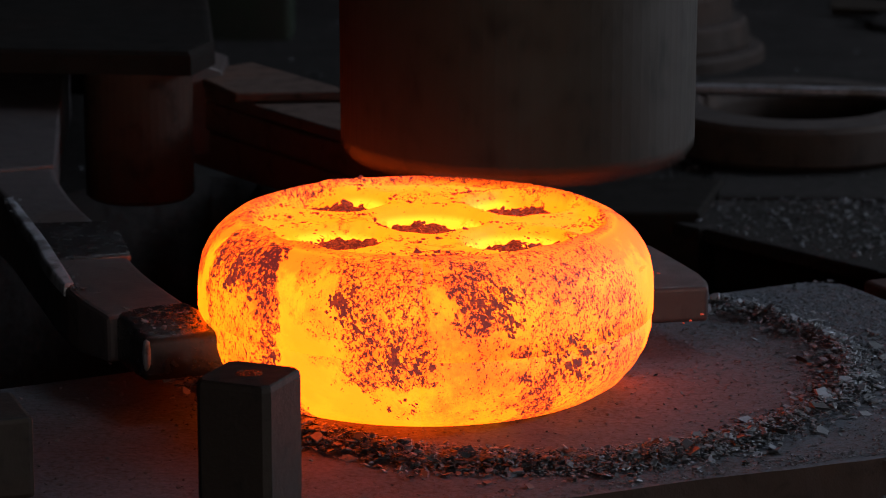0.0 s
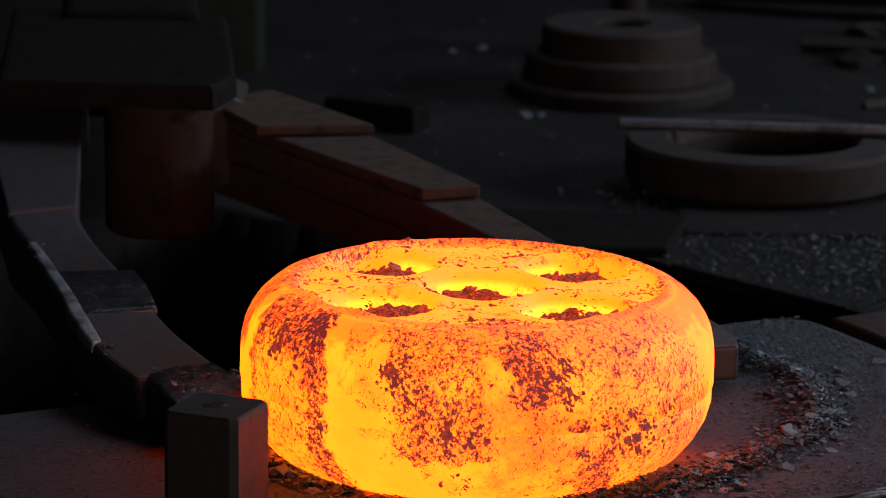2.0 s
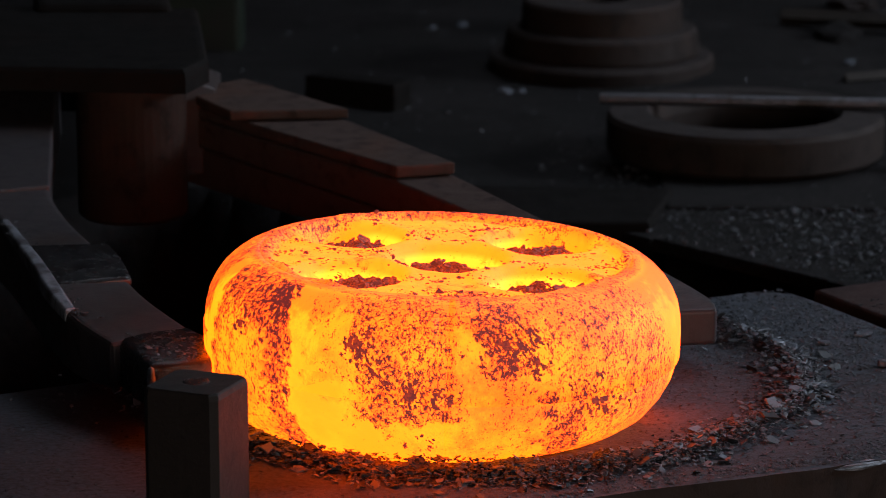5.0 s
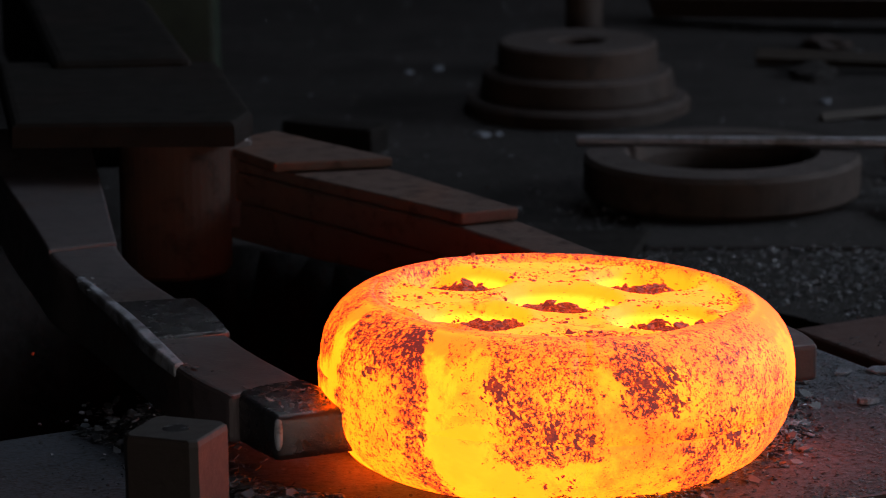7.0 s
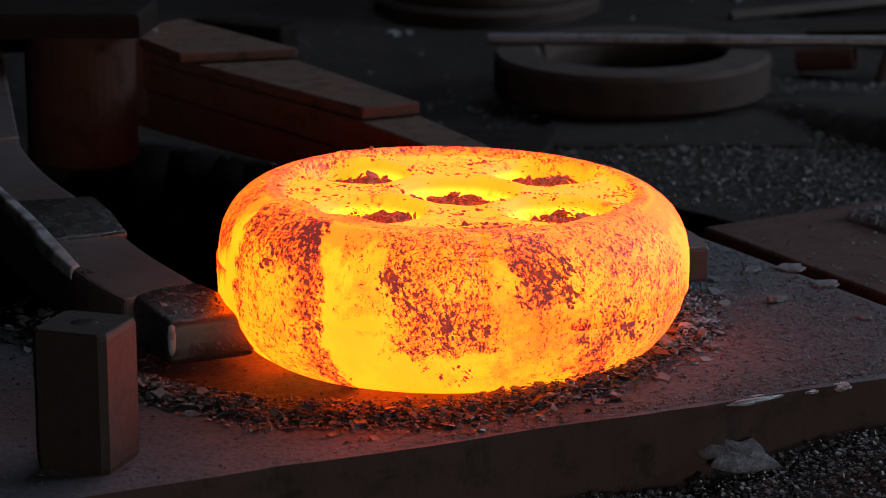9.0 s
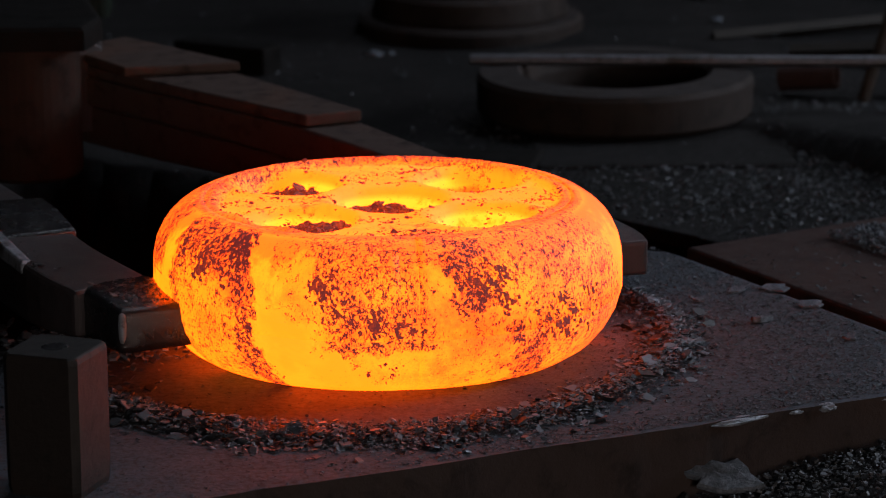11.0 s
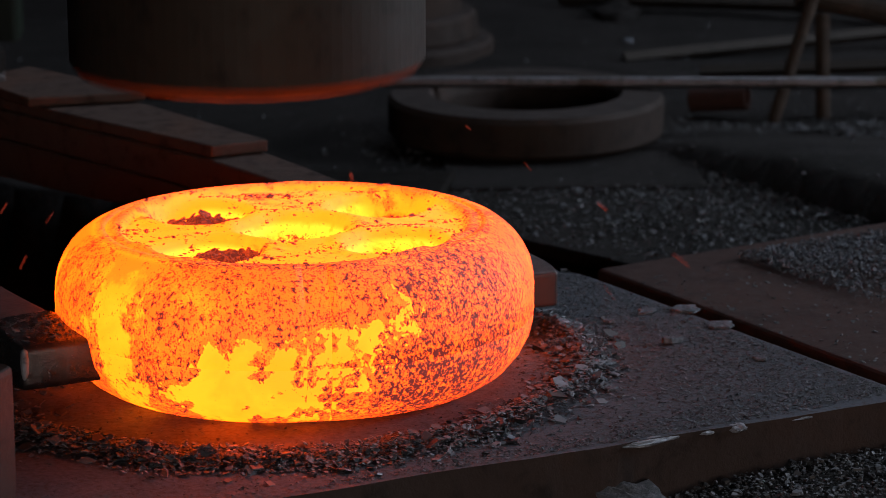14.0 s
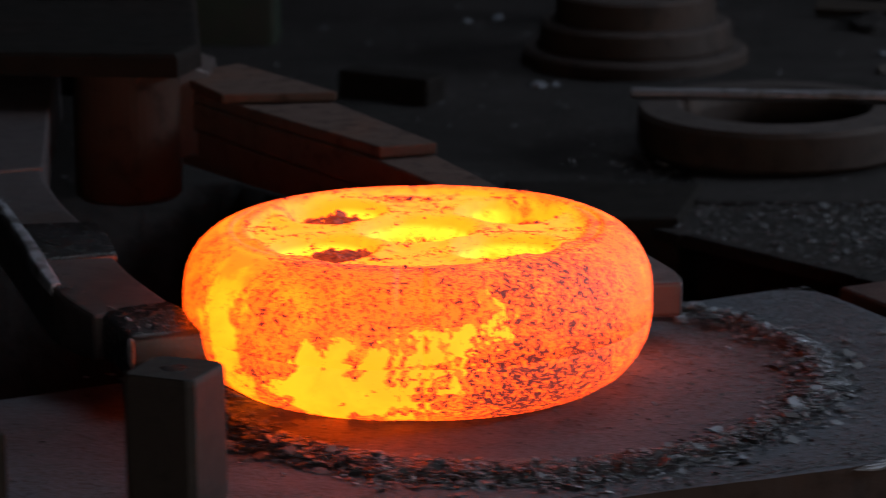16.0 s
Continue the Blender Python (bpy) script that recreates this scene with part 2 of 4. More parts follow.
# Rubbed steel, pale also because the tong highlights are put into its colour.
WORN_GLINT = metal("worn_glint_steel", (0.20, 0.21, 0.24), (0.045, 0.042, 0.045), rough=0.42, metallic=0.35, scale=34, bump=0.7, rusty=0.55)
# Dust on tops also carries the ring's daylight sheen as colour.
RUSTY = metal("rusty_steel", (0.0155, 0.0090, 0.0066), (0.0200, 0.0104, 0.0068), rough=0.75, metallic=0.05, scale=10, bump=0.4, dust=(0.030, 0.0255, 0.027), gloss=0.2)
# Redder and lighter than the tong steel: the forging's glow is in the colour.
REAR = metal("bar_steel", (0.056, 0.0355, 0.0295), (0.066, 0.0355, 0.0265), rough=0.72, metallic=0.0, scale=12, bump=0.5, gloss=0.1)
RODM = metal("rod_steel", (0.10, 0.096, 0.108), (0.045, 0.038, 0.036), rough=0.42, metallic=0.7, scale=22, bump=0.2)
DIE = metal("die_steel", (0.019, 0.0138, 0.0105), (0.019, 0.0118, 0.008), rough=0.68, metallic=0.1, scale=8, bump=0.2)
COLUMN = metal("column_steel", (0.0200, 0.0110, 0.0082), (0.0230, 0.0115, 0.0080), rough=0.75, metallic=0.0, scale=10, bump=0.4, gloss=0.08)
HUB = metal("hub_steel", (0.0070, 0.0058, 0.0052), (0.0080, 0.0058, 0.0050), rough=0.8, metallic=0.0, scale=10, bump=0.5, gloss=0.05)
JAW = metal("jaw_steel", (0.010, 0.0095, 0.0110), (0.0065, 0.0052, 0.0052), rough=0.24, metallic=0.0, scale=30, bump=0.45, rusty=0.5, gloss=0.5)
GREEN = metal("green_paint", (0.005, 0.0095, 0.0042), (0.0065, 0.0065, 0.0045), rough=0.6, metallic=0.0, scale=6, bump=0.2, rusty=0.3)
POSTM = metal("post_steel", (0.0110, 0.0080, 0.0070), (0.0125, 0.0078, 0.0062), rough=0.65, metallic=0.1, scale=14, bump=0.3)
FLOOR = grit("shop_dirt", (0.0036, 0.0026, 0.0023), (0.0120, 0.0092, 0.0090), scale=50)
GRAVEL = flakes("scale_gravel", (0.0075, 0.0072, 0.0080), (0.062, 0.064, 0.076))
DUST = flakes("fine_scale", (0.017, 0.0185, 0.023), (0.074, 0.083, 0.106), metallic=0.1, rough=0.7)
FLAKE = flakes("mill_scale", (0.008, 0.0086, 0.0105), (0.105, 0.118, 0.146), metallic=0.25, rough=0.5)
WALL = grit("sooty_wall", (0.020, 0.020, 0.020), (0.045, 0.044, 0.043), scale=12)
STONE = grit("pale_slag", (0.06, 0.066, 0.078), (0.16, 0.172, 0.205), scale=90)
WOOD = grit("old_stick", (0.022, 0.0155, 0.012), (0.055, 0.037, 0.028), scale=30)


# ---- builders ----
def part(name, bm, material, parent=None, label="", smooth=False):
    me = bpy.data.meshes.new(name)
    bmesh.ops.recalc_face_normals(bm, faces=bm.faces)
    bm.to_mesh(me)
    bm.free()
    me.materials.append(material)
    if smooth:
        me.shade_smooth()
    ob = new(name, me)
    if parent is not None:
        ob.parent = parent
    return tagged(ob, label)


def thing(name, label, category, group="", kind="", place=(0, 0, 0)):
    ob = new(name)
    ob.empty_display_size = 0.05
    ob.matrix_world = pose(*place)
    return tagged(ob, label, category, group, kind)


def box(bm, x0, x1, y0, y1, z0, z1, m=None, bevel=0.0):
    r = bmesh.ops.create_cube(bm, size=1, matrix=Matrix.Translation(((x0 + x1) / 2, (y0 + y1) / 2, (z0 + z1) / 2)) @ Matrix.Diagonal((x1 - x0, y1 - y0, z1 - z0, 1)))
    vs = r["verts"]
    if bevel:
        es = list({e for v in vs for e in v.link_edges})
        out = bmesh.ops.bevel(bm, geom=es, offset=bevel, segments=2, affect="EDGES", profile=0.6)
        vs = list({v for f in out["faces"] for v in f.verts} | {v for v in vs if v.is_valid})
    if m is not None:
        bmesh.ops.transform(bm, matrix=m, verts=vs)
    return bm


def lathe(profile, steps=64, center=(0, 0), jitter=0.0):
    """A turned form from (radius, height) pairs; ends at radius 0 close it."""
    bm = bmesh.new()
    rings = []
    for r, z in profile:
        if r <= 0:
            rings.append([bm.verts.new((center[0], center[1], z))])
        else:
            ring = []
            for k in range(steps):
                a = 2 * math.pi * k / steps
                d = 1 + jitter * noise.noise((math.cos(a) * 3, math.sin(a) * 3, z * 20))
                ring.append(bm.verts.new((center[0] + r * d * math.cos(a), center[1] + r * d * math.sin(a), z)))
            rings.append(ring)
    for a, b in zip(rings, rings[1:]):
        for k in range(steps):
            k2 = (k + 1) % steps
            if len(a) == 1 and len(b) > 1:
                bm.faces.new((a[0], b[k], b[k2]))
            elif len(b) == 1 and len(a) > 1:
                bm.faces.new((a[k], b[0], a[k2]))
            elif len(a) > 1:
                bm.faces.new((a[k], b[k], b[k2], a[k2]))
    return bm


def slab(outline, z0, z1, bevel=0.01):
    """A thick plate on an outline seen from above, with worn edges."""
    bm = bmesh.new()
    lo = [bm.verts.new((x, y, z0)) for x, y in outline]
    hi = [bm.verts.new((x, y, z1)) for x, y in outline]
    n = len(outline)
    bm.faces.new(lo[::-1]), bm.faces.new(hi)
    for k in range(n):
        bm.faces.new((lo[k], lo[(k + 1) % n], hi[(k + 1) % n], hi[k]))
    es = [e for e in bm.edges if all(v in hi for v in e.verts)]
    bmesh.ops.bevel(bm, geom=es, offset=bevel, segments=3, affect="EDGES", profile=0.6)
    return bm


def beam(stations, bevel=0.008):
    """A forged bar through stations of (left xy, right xy, top z, bottom z), with rounded edges."""
    bm = bmesh.new()
    loops = []
    for (lx, ly), (rx, ry), top, bottom in stations:
        loops.append([bm.verts.new(p) for p in ((lx, ly, top), (rx, ry, top), (rx, ry, bottom), (lx, ly, bottom))])
    for a, b in zip(loops, loops[1:]):
        for k in range(4):
            bm.faces.new((a[k], a[(k + 1) % 4], b[(k + 1) % 4], b[k]))
    bm.faces.new(loops[0][::-1]), bm.faces.new(loops[-1])
    if bevel:
        bmesh.ops.recalc_face_normals(bm, faces=bm.faces)
        es = [e for e in bm.edges if e.is_manifold and e.calc_face_angle(0) > 0.6]
        bmesh.ops.bevel(bm, geom=es, offset=bevel, segments=3, affect="EDGES", profile=0.55)
    return bm


def smoothed(stations, sub=4):
    """Stations of beam() with a smooth run between them."""
    pts = np.array([[*a, *b, t, u] for a, b, t, u in stations], float)
    out = []
    for k in range(len(pts) - 1):
        p0, p1, p2, p3 = pts[max(k - 1, 0)], pts[k], pts[k + 1], pts[min(k + 2, len(pts) - 1)]
        for s in range(sub):
            f = s / sub
            out.append(0.5 * (2 * p1 + (p2 - p0) * f + (2 * p0 - 5 * p1 + 4 * p2 - p3) * f * f + (3 * p1 - p0 - 3 * p2 + p3) * f**3))
    out.append(pts[-1])
    return [((r[0], r[1]), (r[2], r[3]), r[4], r[5]) for r in out]


def scatter(count, place, sizes, seed, flat=0.35):
    """Loose angular flakes as one mesh: place(rng) gives x, y, z."""
    rng = random.Random(seed)
    verts, faces = [], []
    for _ in range(count):
        x, y, z = place(rng)
        s = rng.uniform(*sizes) * (0.5 + rng.random() ** 3)
        n = rng.randint(4, 6)
        m = Euler((rng.gauss(0, 0.28), rng.gauss(0, 0.28), rng.uniform(0, 6.3))).to_matrix()
        base = len(verts)
        ring = [(s * rng.uniform(0.5, 1.0) * math.cos(2 * math.pi * k / n), s * rng.uniform(0.4, 0.9) * math.sin(2 * math.pi * k / n)) for k in range(n)]
        th = s * flat * rng.uniform(0.4, 1.0)
        for h, q in ((0, 1.0), (th, 0.85)):
            for px, py in ring:
                v = m @ Vector((px * q, py * q, h - th * 0.3))
                verts.append((x + v.x, y + v.y, z + v.z))
        faces.append(tuple(range(base + n, base + 2 * n)))
        faces += [(base + k, base + (k + 1) % n, base + n + (k + 1) % n, base + n + k) for k in range(n)]
    return verts, faces


def heap(name, label, category, material, count, place, sizes, seed, flat=0.35):
    me = bpy.data.meshes.new(name)
    v, f = scatter(count, place, sizes, seed, flat)
    me.from_pydata(v, [], f)
    me.materials.append(material)
    return tagged(new(name, me), label, category, kind="stuff")


# ---- setting ----
U, V = Vector((0.883, 0.469)), Vector((-0.469, 0.883))


def plan(u, v):
    return (U.x * u + V.x * v, U.y * u + V.y * v)


def hills(x, y):
    """Height of the dirt floor: level, with banks of dross, and a pit and trench along the anvil."""
    h = -0.10 + 0.012 * noise.noise((x * 3, y * 3, 0)) + 0.006 * noise.noise((x * 11, y * 11, 5))
    bank = math.exp(-((x - 1.15) ** 2 / 0.25 + (y - 1.5) ** 2 / 0.22))
    h += 0.07 * bank
    u, v = x * U.x + y * U.y, x * V.x + y * V.y
    wide = 0.95 + 0.50 * max(0.0, min(1.0, (0.70 - u) / 0.3))
    pit = max(0.0, min(1.0, (v - 0.30) / 0.06)) * max(0.0, min(1.0, (0.37 + wide - v) / 0.07)) * max(0.0, min(1.0, (1.6 - u) / 0.3)) * max(0.0, min(1.0, (u + 1.8) / 0.2))
    if v < -0.43 and u > 0.2:
        h += 0.035 * min(1.0, (u - 0.2) / 0.3)
    return h - 0.8 * pit


def ground():
    bm = bmesh.new()
    xs = [-60, -20, -6] + [(-2.4 + 0.045 * k) for k in range(120)] + [6, 20, 60]
    ys = [-60, -20, -5] + [(-1.2 + 0.045 * k) for k in range(150)] + [9, 20, 60]
    grid = [[bm.verts.new((x, y, hills(x, y))) for y in ys] for x in xs]
    for i in range(len(xs) - 1):
        for j in range(len(ys) - 1):
            bm.faces.new((grid[i][j], grid[i + 1][j], grid[i + 1][j + 1], grid[i][j + 1]))
    return tagged(part("ground", bm, FLOOR, smooth=True), "black dirt floor covered with forge dust", "ground", kind="structure")


ground()


def shop():
    """Unseen sooty hall round the hammer; a roof light and two added fill openings."""
    for name, b in (("wall_north", (-6.2, 6.2, 9.0, 9.3, -0.3, 6.0)), ("wall_west", (-6.5, -6.2, -8.3, 9.3, -0.3, 6.0))):
        bm = bmesh.new()
        box(bm, *b)
        tagged(part(name, bm, WALL), "sooty dark workshop wall", "wall", kind="structure")
    bm = bmesh.new()
    for b in ((-6.2, -0.5, -8.3, -8.0, -0.3, 6.0), (3.1, 6.2, -8.3, -8.0, -0.3, 6.0), (-0.5, 3.1, -8.3, -8.0, 2.45, 6.0)):
        box(bm, *b)
    side = bmesh.new()
    for b in ((6.2, 6.5, -8.3, 0.5, -0.3, 6.0), (6.2, 6.5, 3.5, 9.3, -0.3, 6.0), (6.2, 6.5, 0.5, 3.5, -0.3, 1.4), (6.2, 6.5, 0.5, 3.5, 3.0, 6.0)):
        box(side, *b)
    tagged(part("wall_east", side, WALL), "unseen sooty workshop wall, opened for the side fill lamp", "wall", kind="structure")
    tagged(part("wall_south", bm, WALL), "unseen sooty workshop wall, opened for the front fill lamp", "wall", kind="structure")
    bm = bmesh.new()
    for b in ((-6.5, 6.5, -8.3, 3.1, 6.0, 6.2), (-6.5, 6.5, 5.1, 9.3, 6.0, 6.2), (-6.5, 0.3, 3.1, 5.1, 6.0, 6.2), (4.9, 6.5, 3.1, 5.1, 6.0, 6.2)):
        box(bm, *b)
    tagged(part("ceiling", bm, WALL), "dark roof with a daylight opening", "ceiling", kind="structure")


shop()

# ---- the anvil bed ----
def front_edge(u):
    """Where the front edge runs, slightly askew to the bed's back."""
    return -0.392 - 0.086 * u


def anvil_bed():
    r = 0.07
    corner = [plan(0.775 - r + r * math.cos(a), 0.37 - r + r * math.sin(a)) for a in (0, 0.4, 0.8, 1.2, 1.571)]
    rng = random.Random(4)
    front = []
    for k in range(81):
        u = -1.3 + 2.06 * k / 80
        notch = 0.009 * max(0.0, noise.noise((u * 13, 2.7, 0)) - 0.12)
        front.append(plan(u, front_edge(u) + 0.007 * noise.noise((u * 5, 0.3, 0)) + notch + rng.gauss(0, 0.0003)))
    outline = front + [plan(0.775, front_edge(0.775) + 0.015)] + corner + [plan(-1.3, 0.37)]
    bed = thing("anvil_bed", "broad dark steel anvil bed strewn with scale", "anvil")
    part("bed_block", slab(outline, -0.42, 0.0, bevel=0.008), ANVIL, bed)
    for u, long, deep in ((0.375, 0.050, 0.010), (0.500, 0.014, 0.012), (0.455, 0.010, 0.007), (0.60, 0.020, 0.006)):
        bm = bmesh.new()
        bmesh.ops.create_icosphere(bm, subdivisions=3, radius=1)
        for v in bm.verts:
            d = 1 + 0.4 * noise.noise(v.co * 1.9 + Vector((u * 40, 0, 0)))
            v.co = Vector((v.co.x * long * d, v.co.y * deep * d, v.co.z * deep * 0.42 * d))
        chip = part("chipped_edge", bm, WORN_GLINT, bed, "rubbed bright chip on the edge")
        x, y = plan(u, front_edge(u) + 0.004)
        chip.matrix_basis = pose(x, y, -0.004, 0, 0, 28)
    return bed


anvil_bed()


def side_plate():
    outline = [plan(0.835, -1.2), plan(2.4, -1.2), plan(2.4, 0.40), plan(0.850, 0.392)]
    ob = part("side_plate", slab(outline, -0.3, -0.017, bevel=0.008), PLATE)
    return tagged(ob, "rust-brown steel floor plate beside the anvil", "plate")


side_plate()


LEDGE = (Vector((0.294, 1.471)), (Vector((0.641, 1.087)) - Vector((0.294, 1.471))).normalized())


def past_ledge(x, y):
    """How far a place lies beyond the edge of the pit."""
    d = Vector((x, y)) - LEDGE[0]
    return d.y * LEDGE[1].x - d.x * LEDGE[1].y


def ledge_slab():
    """Thin slabs of ground behind the pit; their overhang is added to darken the trench."""
    p, d = LEDGE
    n = Vector((-d.y, d.x))
    for k in range(5):
        q0, q1 = p + d * (0.40 * k - 0.30), p + d * (0.40 * k + 0.095)
        w = 0.006 * (k % 2)
        outline = [tuple(q0 + n * w), tuple(q1 + n * w), tuple(q1 + n * 0.95), tuple(q0 + n * 0.95)]
        tagged(part("ledge_slab", slab(outline, -0.116, -0.093, bevel=0.004), FLOOR), "dirt ledge slab behind the pit, overhanging to keep the trench dark", "plate", "pit covers")


ledge_slab()


def back_block():
    """Low dark plates on the floor behind the anvil."""
    bm = slab([(0.06, 1.45), (0.36, 1.45), (0.42, 1.72), (0.06, 1.75)], -0.3, -0.075, bevel=0.01)
    tagged(part("floor_plate", bm, HUB), "dark flat steel plate lying on the floor", "plate")
    bm = slab([(0.40, 1.62), (0.86, 1.60), (0.88, 2.3), (0.40, 2.3)], -0.3, -0.085, bevel=0.01)
    tagged(part("bolster_plate", bm, FLOOR), "dusty dark plate under the steel ring", "plate")


back_block()

# loose scale on the anvil: a swept ring round the struck spot, thin dust elsewhere
def ring_place(rng):
    a = rng.uniform(0, 2 * math.pi)
    rr = 0.412 + abs(rng.gauss(0, 0.030)) * (1 if rng.random() < 0.85 else -0.7) + 0.015 * math.sin(3 * a) + 0.012 * noise.noise((math.cos(a) * 5, math.sin(a) * 5, 1))
    x, y = 0.055 + rr * math.cos(a), 0.175 + rr * math.sin(a)
    return x, y, 0.002 + 0.021 * rng.random() * max(0, 1 - abs(rr - 0.425) / 0.05)


def on_anvil(rng):
    k = rng.random()
    if k < 0.25:
        return (*plan(rng.uniform(-1.0, 0.765), rng.uniform(-0.43, 0.36)), 0.001)
    if k < 0.40:
        return (*plan(rng.uniform(-0.1, 0.765), front_edge(0.3) + abs(rng.gauss(0, 0.035))), 0.001)
    # Denser to the right: strewn scale, which also stands for brighter daylight there.
    return (*plan(0.765 - abs(rng.gauss(0, 0.22)), rng.uniform(-0.43, 0.36)), 0.001)


def inside_anvil(place):
    def again(rng):
        while True:
            x, y, z = place(rng)
            u, v = x * U.x + y * U.y, x * V.x + y * V.y
            if u < 0.765 and front_edge(u) + 0.008 < v < 0.36:
                return x, y, z
    return again


heap("scale_ring", "ring of loose grey mill scale on the anvil", "mill scale", FLAKE, 12000, inside_anvil(ring_place), (0.0014, 0.0062), 11, 0.25)
heap("scale_flake", "large torn flakes of scale lying on the ring", "mill scale", FLAKE, 2600, inside_anvil(ring_place), (0.005, 0.0145), 14, 0.10)
heap("scale_dust", "thin scatter of fine scale on the anvil", "mill scale", DUST, 30000, inside_anvil(on_anvil), (0.0008, 0.0036), 12, 0.18)
heap("scale_pile", "small pile of scale flakes under the tong jaw", "mill scale", FLAKE, 900,
     lambda rng: (-0.30 + rng.gauss(0, 0.07), 0.17 + rng.gauss(0, 0.05), 0.002 + 0.02 * rng.random() ** 2), (0.004, 0.012), 13)


def rubble_front(rng):
    u, v = rng.uniform(-0.4, 1.6), -abs(rng.gauss(0, 0.14))
    v += front_edge(min(u, 0.8)) - 0.012
    x, y = plan(u, v)
    return x, y, hills(x, y) + 0.01 * rng.random()


def back_top(x, y):
    return -0.091 if past_ledge(x, y) < 0.95 else hills(x, y)


def rubble_back(rng):
    while True:
        x, y = (rng.uniform(0.25, 2.2), rng.uniform(0.75, 2.2)) if rng.random() < 0.4 else (1.15 + rng.gauss(0, 0.38), 1.55 + rng.gauss(0, 0.35))
        if past_ledge(x, y) > 0.015:
            return x, y, back_top(x, y) + 0.004 * rng.random()


def rubble_far(rng):
    x, y = rng.uniform(-2.2, 2.6), rng.uniform(1.2, 6.0)
    return x, y, hills(x, y)


def rubble_plate(rng):
    x, y = plan(1.06 + abs(rng.gauss(0, 0.25)), 0.32 - abs(rng.gauss(0, 0.15)))
    return x, y, -0.014 + 0.012 * rng.random()


heap("front_gravel", "grey gravel of slag below the anvil edge", "slag gravel", GRAVEL, 15000, rubble_front, (0.0016, 0.0066), 21, 0.6)
heap("back_gravel", "bank of grey slag gravel behind the anvil", "slag gravel", GRAVEL, 26000, rubble_back, (0.0018, 0.0065), 22, 0.6)
heap("far_gravel", "scattered slag on the far floor", "slag gravel", GRAVEL, 6000, rubble_far, (0.002, 0.008), 23, 0.5)
# Paler, bluer gravel than elsewhere: daylight on this bank is put into its colour.
heap("plate_gravel", "grey slag heaped on the side plate", "slag gravel", DUST, 9000, rubble_plate, (0.0016, 0.0055), 24, 0.6)
heap("plate_scale", "fine flakes scattered on the brown plate", "mill scale", GRAVEL, 1500,
     lambda rng: (*plan(0.85 + abs(rng.gauss(0, 0.22)), rng.uniform(-0.5, 0.31)), -0.016), (0.001, 0.004), 25, 0.25)


def lump(name, label, category, place, size, seed, material, flat=1.0):
    bm = bmesh.new()
    bmesh.ops.create_icosphere(bm, subdivisions=3, radius=1)
    for v in bm.verts:
        d = 1 + 0.35 * noise.noise(v.co * 1.6 + Vector((seed, 0, 0))) + 0.12 * noise.noise(v.co * 5 + Vector((0, seed, 0)))
        v.co = Vector((v.co.x * size[0] * d, v.co.y * size[1] * d, min(max(v.co.z, -0.4), flat) * size[2] * d))
    ob = part(name, bm, material)
    ob.matrix_world = pose(place[0], place[1], place[2] + size[2] * 0.35, 0, 0, seed * 47)
    return tagged(ob, label, category)


def shard(name, label, category, m, size, seed, material, thick=0.004, turns=11):
    """A thin broken sheet with a torn outline and a slight warp."""
    rng = random.Random(seed)
    bm = bmesh.new()
    ring = []
    for k in range(turns):
        w = 2 * math.pi * (k + rng.uniform(-0.3, 0.3)) / turns
        q = rng.uniform(0.58, 1.08)
        ring.append((size[0] * q * math.cos(w), size[1] * q * math.sin(w)))
    rows = []
    for f, h in ((0.97, 0.0), (1.0, thick * 0.5), (0.95, thick * 0.9), (0.6, thick), (0.25, thick)):
        rows.append([bm.verts.new((x * f, y * f, h + 0.35 * thick * noise.noise((x * 40, y * 40, seed)))) for x, y in ring])
    for lo, hi in zip(rows, rows[1:]):
        for k in range(turns):
            bm.faces.new((lo[k], lo[(k + 1) % turns], hi[(k + 1) % turns], hi[k]))
    bm.faces.new(rows[0][::-1]), bm.faces.new(rows[-1])
    ob = part(name, bm, material)
    ob.matrix_world = m
    return tagged(ob, label, category)


shard("slag_slab", "flat pale grey slag slab leaning on the anvil edge", "slag", pose(0.500, -0.235, -0.068, 26, 8, -12), (0.056, 0.036), 1, STONE, 0.010, 15)
for k, (px, py, s) in enumerate(((0.611, 0.246, 0.014), (0.692, 0.327, 0.021), (0.655, 0.419, 0.024), (0.54, 0.36, 0.009), (0.72, 0.15, 0.009), (0.50, 0.02, 0.010), (0.60, 0.41, 0.014))):
    shard("slag_chip", "pale slag chip lying on the anvil", "slag", pose(px, py, 0.0015, 0, 0, 37 * k), (s * 1.25, s * 0.95), 2 + k, STONE, 0.0035 if k else 0.008)


